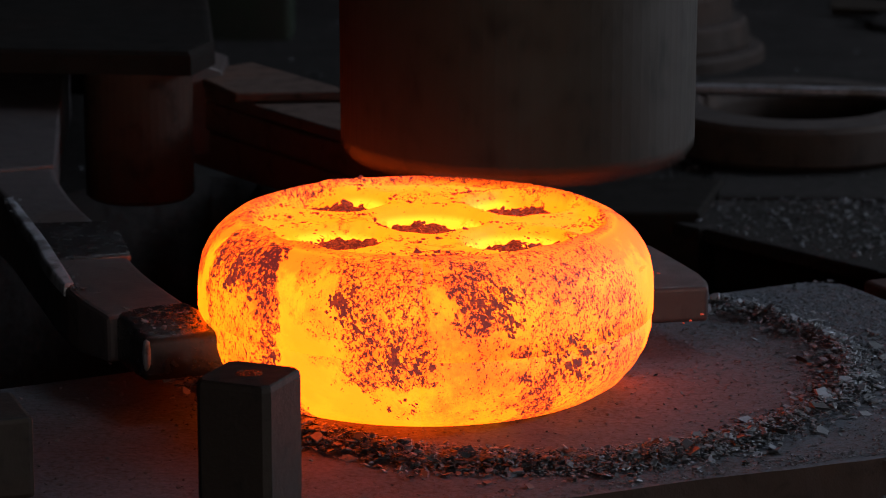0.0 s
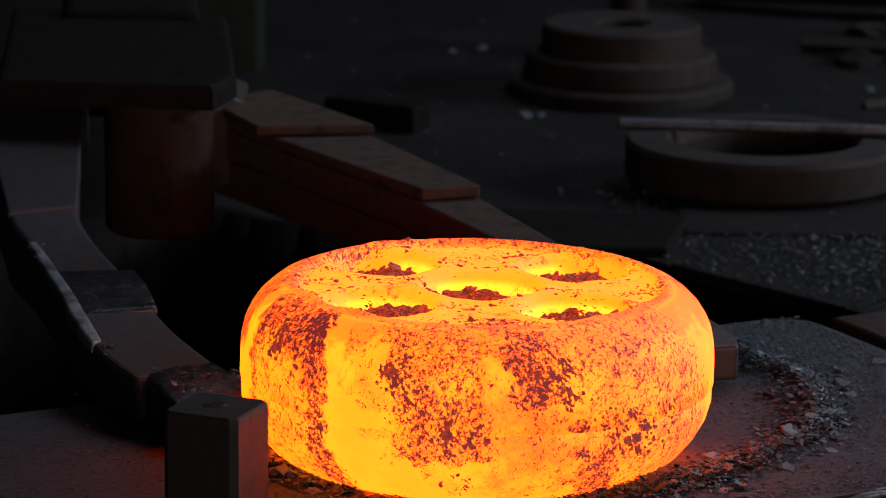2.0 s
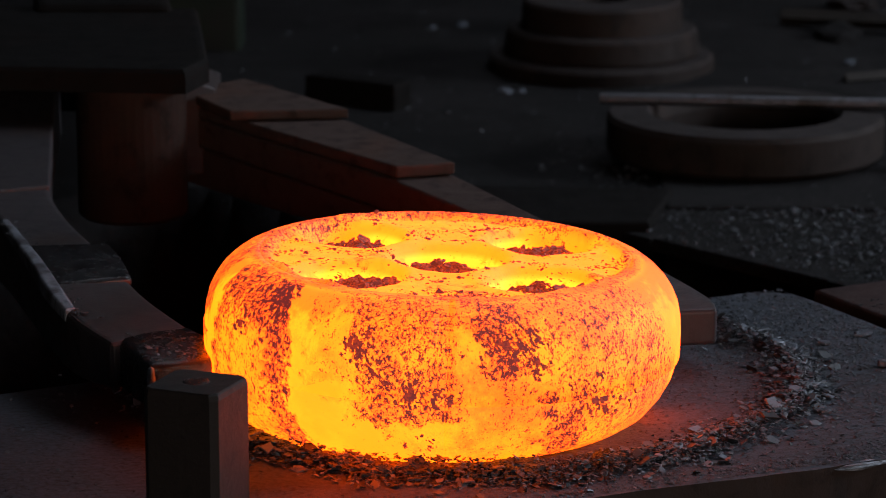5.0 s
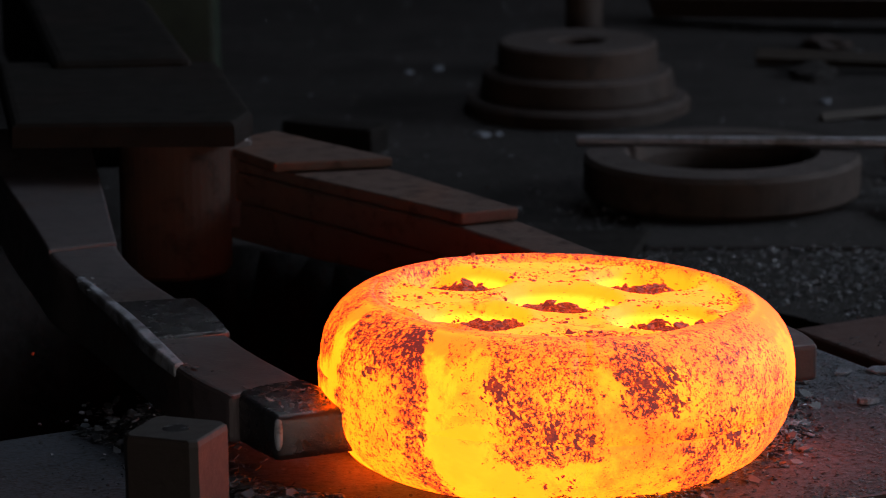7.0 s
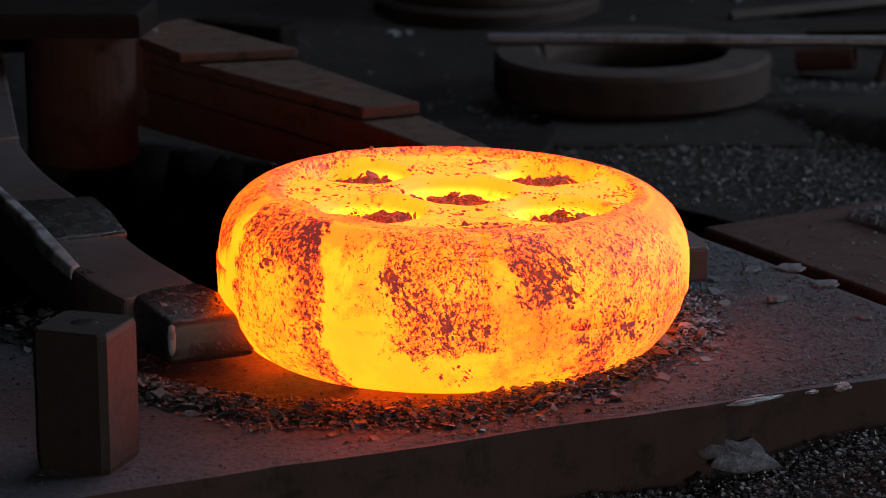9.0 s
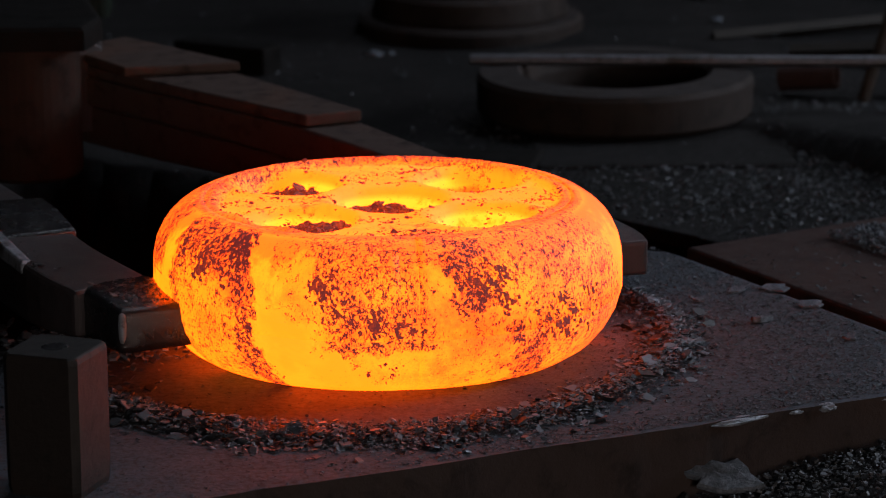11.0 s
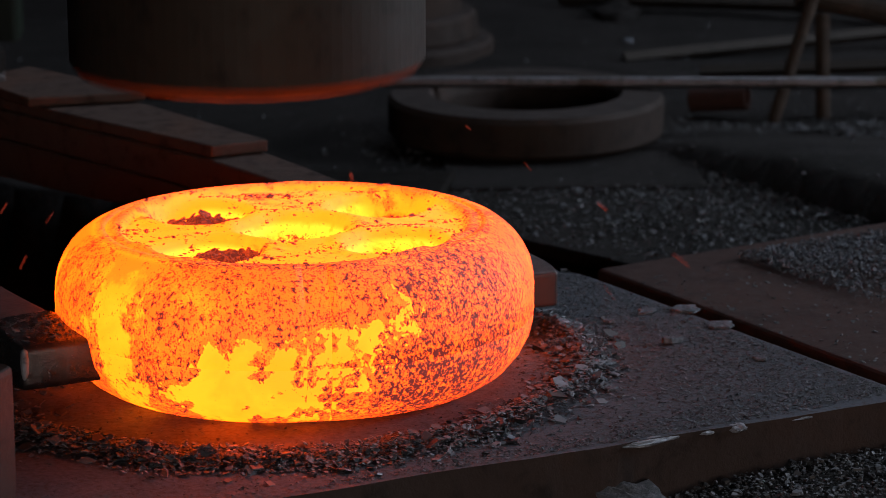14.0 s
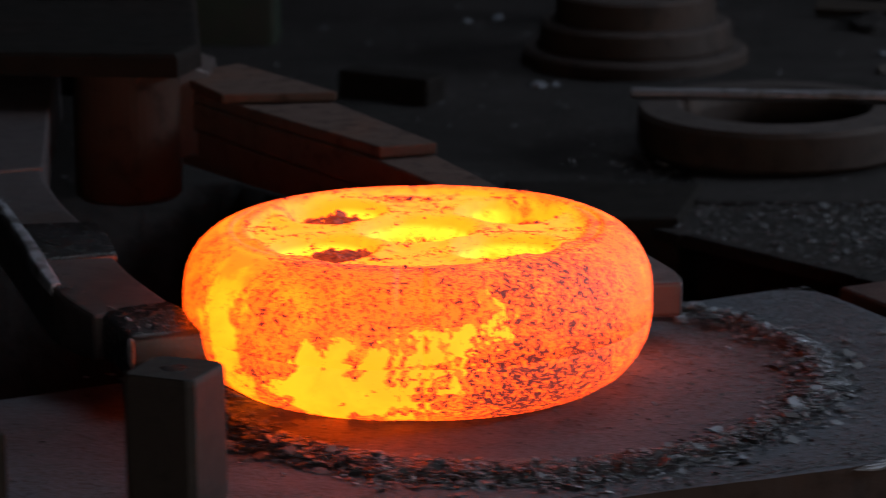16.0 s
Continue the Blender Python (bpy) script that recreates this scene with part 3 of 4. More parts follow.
# ---- stop post on the anvil ----
def stop_post():
    s, c, h = 0.0475, 0.008, 0.170
    ring = [(s, -s + c), (s, s - c), (s - c, s), (-s + c, s), (-s, s - c), (-s, -s + c), (-s + c, -s), (s - c, -s)]
    bm = bmesh.new()
    rows = []
    for z, k in ((0, 0.95), (0.008, 0.985), (0.03, 1.0), (h - 0.008, 1.0), (h - 0.002, 0.975), (h, 0.93)):
        rows.append([bm.verts.new((x * k, y * k, z)) for x, y in ring])
    for a, b in zip(rows, rows[1:]):
        for k in range(8):
            bm.faces.new((a[k], a[(k + 1) % 8], b[(k + 1) % 8], b[k]))
    bm.faces.new(rows[0][::-1]), bm.faces.new(rows[-1])
    post = thing("stop_post", "short dark octagonal steel post standing on the anvil", "post", place=(-0.300, -0.455, 0, 0, 0, -22))
    part("shaft", bm, POSTM, post)
    # Flat black disc: a centre dimple's shade put into colour.
    part("center_mark", lathe([(0, 0.1704), (0.012, 0.1704), (0.0145, 0.1703), (0.016, 0.1701), (0.017, 0.1690), (0.0, 0.1690)], 20), JAW, post, "black disc for the shaded centre dimple")
    return post


POST = stop_post()


def corner_block():
    bm = bmesh.new()
    box(bm, -0.06, 0.06, -0.06, 0.06, 0, 0.10, bevel=0.006)
    ob = part("key_block", bm, POSTM)
    ob.matrix_world = pose(-0.615, -0.36, 0.0, 0, 0, 20)
    return tagged(ob, "dark steel key block on the anvil", "block")


corner_block()


# ---- manipulator tongs: two forged arms on a hub ----
def tongs():
    t = thing("tongs", "dark forged manipulator tongs gripping the hot forging", "tongs")
    left = [((-0.800, 1.30), (-0.640, 1.30), 0.205, 0.09), ((-0.770, 0.98), (-0.615, 0.95), 0.185, 0.07), ((-0.704, 0.69), (-0.594, 0.75), 0.165, 0.05),
            ((-0.672, 0.55), (-0.577, 0.60), 0.152, 0.045), ((-0.625, 0.44), (-0.535, 0.47), 0.138, 0.04), ((-0.556, 0.23), (-0.470, 0.31), 0.130, 0.035),
            ((-0.490, 0.03), (-0.400, 0.135), 0.115, 0.035), ((-0.425, -0.07), (-0.325, 0.0), 0.103, 0.04)]
    part("front_arm", beam(smoothed(left, 4), 0.009), TONG, t, smooth=False)
    jaw = [((-0.428, -0.030), (-0.330, 0.015), 0.105, 0.038), ((-0.400, -0.095), (-0.292, -0.045), 0.102, 0.038), ((-0.371, -0.158), (-0.257, -0.116), 0.098, 0.039)]
    j = part("front_jaw", beam(jaw, 0.011), JAW, t, "scraped shiny black steel jaw", smooth=True)
    # Highlight on the jaw's left corner, modelled as a pale strip.
    part("corner_glint", lathe([(0, 0.050), (0.003, 0.052), (0.0055, 0.064), (0.0060, 0.080), (0.0045, 0.093), (0, 0.0955)], 10, (-0.3665, -0.1515), 0.3), WORN_GLINT, t, "highlight on the jaw's corner, set as a pale strip", smooth=True)
    me = bpy.data.meshes.new("jaw_scale")
    v, f = scatter(130, lambda rng: (lambda q, w: (-0.415 + 0.065 * q + 0.075 * w, -0.035 - 0.095 * q + 0.030 * w, 0.1055 - 0.006 * q))(rng.random(), rng.random()), (0.002, 0.006), 77)
    me.from_pydata(v, [], f)
    me.materials.append(FLAKE)
    crumbs = tagged(new("jaw_scale", me), "crumbs of scale on the jaw", kind="stuff")
    crumbs.parent = t
    # Flakes along the edge; the arm's whitish glints are put in with them.
    me = bpy.data.meshes.new("arm_scale")
    v, f = scatter(260, lambda rng: (lambda q, w: (-0.640 + 0.165 * q + w, 0.47 - 0.47 * q + 0.4 * w, 0.1405 - 0.026 * q))(rng.random(), abs(rng.gauss(0, 0.014))), (0.0015, 0.0055), 78, 0.2)
    me.from_pydata(v, [], f)
    me.materials.append(GRAVEL)
    tagged(new("arm_scale", me), "pale scale flakes and glints on the arm", kind="stuff").parent = t
    part("wear_plate", beam(smoothed([((-0.583, 0.335), (-0.468, 0.350), 0.1360, 0.12), ((-0.560, 0.255), (-0.445, 0.285), 0.1333, 0.115), ((-0.528, 0.150), (-0.420, 0.190), 0.1258, 0.11)], 3), 0.007), JAW, t, "rubbed shiny plate on the arm")
    # stepped shims on the arms
    part("front_shim", beam(smoothed([((-0.800, 1.25), (-0.640, 1.25), 0.212, 0.15), ((-0.772, 1.0), (-0.614, 0.97), 0.194, 0.15), ((-0.702, 0.68), (-0.592, 0.74), 0.170, 0.13), ((-0.678, 0.57), (-0.580, 0.615), 0.159, 0.12)], 3), 0.004), TONG, t)
    # The edge's reflection of the sky, laid on as pale steel.
    part("edge_highlight", beam(smoothed([((-0.636, 0.47), (-0.624, 0.477), 0.1412, 0.125), ((-0.594, 0.335), (-0.578, 0.342), 0.1378, 0.118), ((-0.562, 0.235), (-0.545, 0.243), 0.1342, 0.110), ((-0.533, 0.135), (-0.514, 0.146), 0.1280, 0.105), ((-0.496, 0.04), (-0.482, 0.050), 0.1190, 0.10)], 4), 0.005), WORN_GLINT, t, "sky highlight along the arm's edge, laid on as a strip")
    # rear arm: two bars, one on the other, with two stepped plates on top
    near = [(-0.430, 1.19), (-0.290, 0.985), (-0.180, 0.835), (-0.070, 0.685), (0.075, 0.468), (0.205, 0.330), (0.275, 0.210), (0.297, 0.150)]
    far = [(-0.300, 1.28), (-0.150, 1.030), (-0.060, 0.870), (0.022, 0.722), (0.172, 0.440), (0.302, 0.330), (0.368, 0.222), (0.376, 0.165)]
    tops = (0.152, 0.152, 0.152, 0.151, 0.138, 0.108, 0.092, 0.088)
    lows = (0.104, 0.104, 0.102, 0.096, 0.072, 0.045, 0.040, 0.038)
    part("rear_arm", beam(smoothed(list(zip(near, far, tops, lows))[:6], 3), 0.006), REAR, t)
    part("rear_jaw", beam(smoothed(list(zip(near, far, tops, lows))[5:], 3), 0.006), TONG, t, "dark scraped steel jaw")
    under = [(n[0] + 0.006, n[1] + 0.004) for n in near[:5]]
    part("lower_bar", beam(smoothed(list(zip(under, far[:5], (0.100, 0.100, 0.098, 0.092, 0.068), (0.036, 0.040, 0.044, 0.040, 0.030))), 3), 0.005), REAR, t)
    part("arm_plate", beam([((-0.428, 1.188), (-0.300, 1.28), 0.173, 0.154), ((-0.288, 0.984), (-0.148, 1.028), 0.173, 0.154), ((-0.067, 0.690), (0.022, 0.720), 0.172, 0.153)], 0.004), REAR, t)
    part("arm_plate", beam([((-0.426, 1.190), (-0.330, 1.292), 0.192, 0.175), ((-0.337, 1.016), (-0.148, 1.038), 0.191, 0.175)], 0.004), REAR, t)
    # hub
    part("hub_column", lathe([(0, 0.02), (0.080, 0.02), (0.088, 0.027), (0.088, 0.24), (0.0, 0.24)], 40, (-0.495, 1.02)), COLUMN, t, smooth=False)
    part("hub_plate", slab([(-0.745, 0.95), (-0.40, 0.92), (-0.37, 1.02), (-0.42, 1.50), (-0.80, 1.55)], 0.237, 0.276, bevel=0.015), HUB, t)
    part("hub_link", beam([((-0.43, 1.12), (-0.43, 1.26), 0.23, 0.06), ((-0.37, 1.16), (-0.37, 1.30), 0.20, 0.06)], 0.004), TONG, t)
    part("carrier", beam([((-0.70, 1.45), (-0.46, 1.45), 0.29, 0.10), ((-0.86, 2.8), (-0.64, 2.8), 0.32, 0.08)], 0.02), HUB, t)
    return t


TONGS = tongs()


# ---- power hammer ----
def hammer():
    h = thing("hammer_ram", "heavy dark steel hammer ram with a round top die", "hammer")
    part("top_die", lathe([(0, 0.0), (0.205, 0.0), (0.226, 0.006), (0.236, 0.020), (0.237, 0.27), (0.231, 0.286), (0.0, 0.286)], 96), DIE, h, smooth=False)
    bm = bmesh.new()
    box(bm, -0.235, 0.11, -0.175, 0.175, 0.286, 0.45, bevel=0.012)
    part("die_holder", bm, WORN_GLINT, h, "scuffed bright die holder")
    bm = bmesh.new()
    box(bm, -0.20, 0.20, -0.17, 0.17, 0.45, 2.2, bevel=0.01)
    part("ram_block", bm, DIE, h)
    part("piston_rod", lathe([(0, 2.2), (0.07, 2.2), (0.07, 4.75), (0, 4.75)], 32), WORN_GLINT, h, "round steel piston rod")
    return h


HAMMER = hammer()


# ---- things behind the anvil ----
def steel_ring():
    p = [(0.172, -0.082), (0.250, -0.082), (0.262, -0.072), (0.263, -0.012), (0.256, -0.002), (0.185, 0.001), (0.176, -0.006), (0.170, -0.03), (0.172, -0.082)]
    ob = part("steel_ring", lathe(p, 96, (0, 0), 0.006), RUSTY)
    ob.location = (0.577, 2.06, 0)
    return tagged(ob, "brown rusty forged steel ring lying flat", "ring")


steel_ring()


def rod():
    a, b = Vector((0.305, 2.138, 0.0085)), Vector((1.75, 1.93, 0.020))
    d = (b - a).length
    bm = lathe([(0, 0), (0.0095, 0), (0.011, 0.002), (0.011, d - 0.002), (0.0095, d), (0, d)], 20)
    ob = part("steel_rod", bm, RODM)
    ob.matrix_world = Matrix.Translation(a) @ (b - a).to_track_quat("Z", "X").to_matrix().to_4x4()
    return tagged(ob, "round steel rod laid across the ring", "rod")


rod()


def stepped_die():
    d = thing("stepped_die", "brown stepped round die block with a center hole", "die", place=(0.352, 3.07, 0))
    part("base_tier", lathe([(0.06, -0.13), (0.240, -0.13), (0.246, -0.12), (0.246, -0.076), (0.238, -0.067), (0.06, -0.067)], 72), RUSTY, d)
    part("middle_tier", lathe([(0.06, -0.067), (0.212, -0.067), (0.214, -0.058), (0.208, -0.016), (0.200, -0.008), (0.06, -0.008)], 72), RUSTY, d)
    part("top_tier", lathe([(0.055, -0.008), (0.176, -0.008), (0.174, 0.046), (0.167, 0.053), (0.064, 0.053), (0.055, 0.046), (0.055, -0.12)], 72), RUSTY, d)
    return d


stepped_die()


def standing_pipe():
    ob = part("standing_pipe", lathe([(0, -0.13), (0.043, -0.13), (0.043, 0.75), (0.038, 0.755), (0, 0.755)], 32), RUSTY)
    ob.location = (0.39, 3.55, 0)
    return tagged(ob, "upright rusty round bar", "bar")


standing_pipe()


def green_column():
    bm = bmesh.new()
    box(bm, -0.10, 0.10, -0.09, 0.09, -0.13, 3.2, bevel=0.012)
    ob = part("machine_column", bm, GREEN)
    ob.location = (-0.55, 3.35, 0)
    return tagged(ob, "dark green painted machine column", "column")


green_column()


def bar(name, label, category, a, b, r, material, steps=10, square=False):
    a, b = Vector(a), Vector(b)
    d = (b - a).length
    prof = [(0, 0), (r * 0.85, 0), (r, r * 0.2), (r * 0.96, d * 0.5), (r, d - r * 0.2), (r * 0.85, d), (0, d)]
    ob = part(name, lathe(prof, 4 if square else steps), material)
    ob.matrix_world = Matrix.Translation(a) @ (b - a).to_track_quat("Z", "X").to_matrix().to_4x4()
    return tagged(ob, label, category)


def clutter():
    bar("leaning_stick", "brown stick leaning against scrap", "stick", (1.075, 2.20, -0.10), (1.180, 2.28, 0.190), 0.013, WOOD)
    bar("leaning_stick", "brown stick leaning against scrap", "stick", (1.178, 2.22, -0.10), (1.184, 2.285, 0.100), 0.015, WOOD)
    bar("propped_log", "thin brown log propped on two sticks", "log", (1.135, 2.31, 0.136), (2.05, 2.20, -0.062), 0.021, WOOD)
    bar("dry_branch", "thin dry branch lying over the log", "branch", (1.16, 2.33, 0.235), (1.62, 2.22, 0.055), 0.008, WOOD)
    bar("scrap_bar", "rusty scrap bar on the floor", "bar", (0.99, 2.62, -0.075), (1.42, 2.50, -0.045), 0.014, DIE, square=True)
    bar("scrap_bar", "rusty scrap bar on the floor", "bar", (0.80, 3.62, -0.08), (2.1, 3.0, -0.04), 0.020, DIE, square=True)
    bar("scrap_bar", "rusty scrap bar on the floor", "bar", (0.86, 2.86, -0.09), (1.7, 3.06, -0.06), 0.015, DIE, square=True)
    bar("far_beam", "rusty beam on the far floor", "beam", (0.6, 4.3, -0.03), (2.4, 3.7, 0.02), 0.06, RUSTY, square=True)
    bm = bmesh.new()
    box(bm, -0.11, 0.11, -0.035, 0.035, -0.02, 0.05, bevel=0.006)
    ob = part("scrap_block", bm, HUB)
    ob.matrix_world = pose(-0.17, 2.62, -0.09, 0, 0, -32)
    tagged(ob, "short rusty scrap block on the floor", "block")
    ob = part("pipe_stub", lathe([(0.018, 0), (0.026, 0), (0.026, 0.115), (0.018, 0.115), (0.018, 0)], 24), PLATE)
    ob.matrix_world = pose(0.925, 2.28, -0.065, 84, 0, 66)
    tagged(ob, "short rust-brown pipe stub beside the ring", "pipe")
    for k, (x, y, s) in enumerate(((0.135, 2.79, 0.018), (0.17, 2.80, 0.010), (0.05, 3.6, 0.016), (-0.02, 3.55, 0.014), (1.35, 3.6, 0.03), (1.0, 2.9, 0.016), (0.9, 3.1, 0.014))):
        lump("slag_chip", "pale slag chip on the floor", "slag", (x, y, hills(x, y)), (s, s * 0.8, s * 0.5), 11 + k, STONE)
    for k in range(22):
        rng = random.Random(300 + k)
        x, y = rng.uniform(0.7, 2.3), rng.uniform(2.3, 5.0)
        s = rng.uniform(0.015, 0.06)
        lump("slag_lump", "rough dark slag lump on the floor", "slag", (x, y, hills(x, y)), (s * 1.6, s, s * 0.5), 40 + k, FLOOR if k % 2 == 0 else RUSTY)


clutter()

# ---- the hot forging ----
TOP = 0.190
WELLS = [(0.0, 0.0, 0.070, 0.031), (-0.122, 0.110, 0.064, 0.032), (0.122, 0.108, 0.066, 0.031), (-0.124, -0.104, 0.065, 0.032), (0.118, -0.104, 0.065, 0.032)]


def top_height(x, y):
    r = math.hypot(x, y)
    q = max(0.0, min(1.0, (0.233 - r) / 0.011))
    z = TOP - 0.009 * q * q * (3 - 2 * q)
    z += 0.0025 * noise.noise((x * 14, y * 14, 1)) + 0.001 * noise.noise((x * 45, y * 45, 2))
    for wx, wy, wr, dep in WELLS:
        d = math.hypot(x - wx, y - wy) * (1 + 0.06 * noise.noise((x * 22, y * 22, wx * 9)))
        f = max(0.0, min(1.0, (wr * 1.16 - d) / (wr * 0.40)))
        z -= 1.0 * dep * f * f * (3 - 2 * f)
        z += 0.003 * math.exp(-((d - wr * 1.25) / 0.011) ** 2)
    return z


def forging():
    f = thing("forging", "glowing hot steel wheel forging with five pressed wells", "forging")
    low = [(0, 0), (0.228, 0), (0.247, 0.004), (0.266, 0.016), (0.283, 0.036), (0.295, 0.058), (0.3005, 0.078), (0.3008, 0.125), (0, 0.125)]
    part("lower_body", lathe(low, 160, jitter=0.004), HOT, f, smooth=True)
    # upper body: wells and rolled shoulder in one skin
    bm = bmesh.new()
    steps = 176
    rings = [[bm.verts.new((0, 0, top_height(0, 0)))]]
    radii = [0.0042 * k for k in range(1, 55)] + [0.2335]
    rim = [(0.240, -0.0008), (0.250, -0.0035), (0.261, -0.009), (0.272, -0.017), (0.282, -0.027), (0.290, -0.039), (0.297, -0.054), (0.301, -0.072), (0.302, -0.09), (0.302, -0.12)]
    for r in radii:
        rings.append([bm.verts.new((r * math.cos(a), r * math.sin(a), top_height(r * math.cos(a), r * math.sin(a)))) for a in (2 * math.pi * k / steps for k in range(steps))])
    for r, dz in rim:
        ring = []
        for k in range(steps):
            a = 2 * math.pi * k / steps
            q = 1 + 0.004 * noise.noise((math.cos(a) * 3, math.sin(a) * 3, dz * 20))
            wob = 0.0025 * noise.noise((math.cos(a) * 4, math.sin(a) * 4, 3)) * max(0, 1 + dz / 0.03)
            ring.append(bm.verts.new((r * q * math.cos(a), r * q * math.sin(a), TOP + dz + wob)))
        rings.append(ring)
    for k in range(steps):
        bm.faces.new((rings[0][0], rings[1][k], rings[1][(k + 1) % steps]))
    for a, b in zip(rings[1:], rings[2:]):
        for k in range(steps):
            k2 = (k + 1) % steps
            bm.faces.new((a[k], b[k], b[k2], a[k2]))
    up = part("upper_body", bm, HOT, f, smooth=True)

    def flank(name, profile, sign, parent, steps=80):
        """A solid half of the bulging side, which the blows press outwards."""
        hb = bmesh.new()
        rows = []
        for r, z in profile:
            row = []
            for k in range(steps + 1):
                a = math.pi * k / steps - math.pi / 2
                a = a if sign > 0 else math.pi - a
                q = 1 + 0.004 * noise.noise((math.cos(a) * 3, math.sin(a) * 3, (z - (TOP if parent is up else 0)) * 20))
                row.append(hb.verts.new((r * q * math.cos(a), r * q * math.sin(a), z)))
            rows.append(row)
        for a, b in zip(rows, rows[1:]):
            for k in range(steps):
                hb.faces.new((a[k], b[k], b[k + 1], a[k + 1]))
        ends = [row[0] for row in rows] + [row[-1] for row in reversed(rows)]
        hb.faces.new(ends)
        hb.faces.new(rows[0]), hb.faces.new(rows[-1])
        return part(name, hb, HOT, parent, smooth=True)

    lower = [(r + 0.0006, z) for r, z in low[1:-1]]
    lower[0] = (0.226, 0.0006)
    upper = [(0.232, TOP - 0.04), (0.2338, TOP - 0.0006)] + [(r + 0.0006, TOP + dz - 0.0003) for r, dz in rim]
    sides = [flank("flank", p, sg, par) for p, par in ((lower, f), (upper, up)) for sg in (-1, 1)]
    return f, up, sides


FORGING, UPPER, FLANKS = forging()


def top_flakes():
    """Thin dark flakes stuck to the top face."""
    def place(rng):
        while True:
            x, y = rng.uniform(-0.24, 0.24), rng.uniform(-0.24, 0.24)
            r = math.hypot(x, y)
            if r < 0.236 and rng.random() < 0.10 + 3 * max(0, noise.noise((x * 11, y * 24, 7))):
                return x, y, top_height(x, y) + 0.0008
    me = bpy.data.meshes.new("scale_flake")
    v, f = scatter(60, place, (0.004, 0.0095), 62, 0.16)
    me.from_pydata(v, [], f)
    me.materials.append(PATCH)
    tagged(new("scale_flake", me), "large dark scale flakes on the glowing top", kind="stuff").parent = UPPER
    me = bpy.data.meshes.new("scale_fleck")
    v, f = scatter(2600, place, (0.0008, 0.0044), 61, 0.2)
    me.from_pydata(v, [], f)
    me.materials.append(PATCH)
    ob = tagged(new("scale_fleck", me), "dark scale flakes on the glowing top", kind="stuff")
    ob.parent = UPPER


top_flakes()


def surface(a, z):
    """A point of the side at angle a from the front and height z."""
    pts = [(0.0, 0.228), (0.004, 0.247), (0.016, 0.266), (0.036, 0.283), (0.058, 0.295), (0.078, 0.3015), (0.118, 0.3022), (0.136, 0.297), (0.151, 0.290), (0.163, 0.282), (0.173, 0.272), (0.181, 0.261), (0.1865, 0.250)]
    r = float(np.interp(z, [p[0] for p in pts], [p[1] for p in pts]))
    return Vector((r * math.sin(a), -r * math.cos(a), z))


def oxide_patch(a0, a1, z0, z1, seed, level):
    """A torn sheet of violet scale that clings to the hot side; its ragged islands are cut out by noise."""
    cell = 0.0017
    na, nz = int((a1 - a0) * 0.30 / cell), int((z1 - z0) / cell)

    def solid(i, j):
        if not (0 <= i < na and 0 <= j < nz):
            return False
        p = Vector((i * cell, j * cell * 0.7, seed))
        e = (2 * i / na - 1) ** 2 + (2 * j / nz - 1) ** 2
        return noise.noise(p * 46) * 0.52 + noise.noise(p * 125) * 0.55 + noise.noise(p * 270) * 0.55 - 0.36 * e > level
    bm = bmesh.new()
    mid = surface((a0 + a1) / 2, (z0 + z1) / 2)
    vs = {}

    def corner(i, j, lift):
        key = (i, j, lift)
        if key not in vs:
            a, z = a0 + i * cell / 0.30, z0 + j * cell
            a -= 0.9 * (z - 0.11)
            p = surface(a, z)
            n = Vector((math.sin(a), -math.cos(a), 0.2)).normalized()
            vs[key] = bm.verts.new(p + n * (0.0022 if lift else 0.0002) - mid)
        return vs[key]
    for i in range(na):
        for j in range(nz):
            if not solid(i, j):
                continue
            bm.faces.new([corner(*c, True) for c in ((i, j), (i + 1, j), (i + 1, j + 1), (i, j + 1))])
            for (p, q, di, dj) in (((i, j), (i + 1, j), 0, -1), ((i + 1, j), (i + 1, j + 1), 1, 0), ((i + 1, j + 1), (i, j + 1), 0, 1), ((i, j + 1), (i, j), -1, 0)):
                if not solid(i + di, j + dj):
                    bm.faces.new((corner(*p, True), corner(*p, False), corner(*q, False), corner(*q, True)))
    ob = part("oxide_patch", bm, PATCH)
    ob.parent = FORGING
    return tagged(ob, "ragged violet oxide scale", kind="stuff"), mid


PATCHES = []
for k, (d0, d1, z0, z1, lev) in enumerate(((-68, -48, 0.11, 0.184, 0.22), (-53, -37, 0.10, 0.184, 0.16), (-46, -36, 0.02, 0.11, 0.20), (-25, -8, 0.058, 0.176, 0.15), (-13, 6, 0.055, 0.160, 0.16), (8, 28, 0.07, 0.182, 0.20), (25, 56, 0.03, 0.176, 0.20), (-20, 3, 0.01, 0.07, 0.34))):
    PATCHES.append(oxide_patch(radians(d0), radians(d1), z0, z1, 5.3 * k + 2.6, lev))


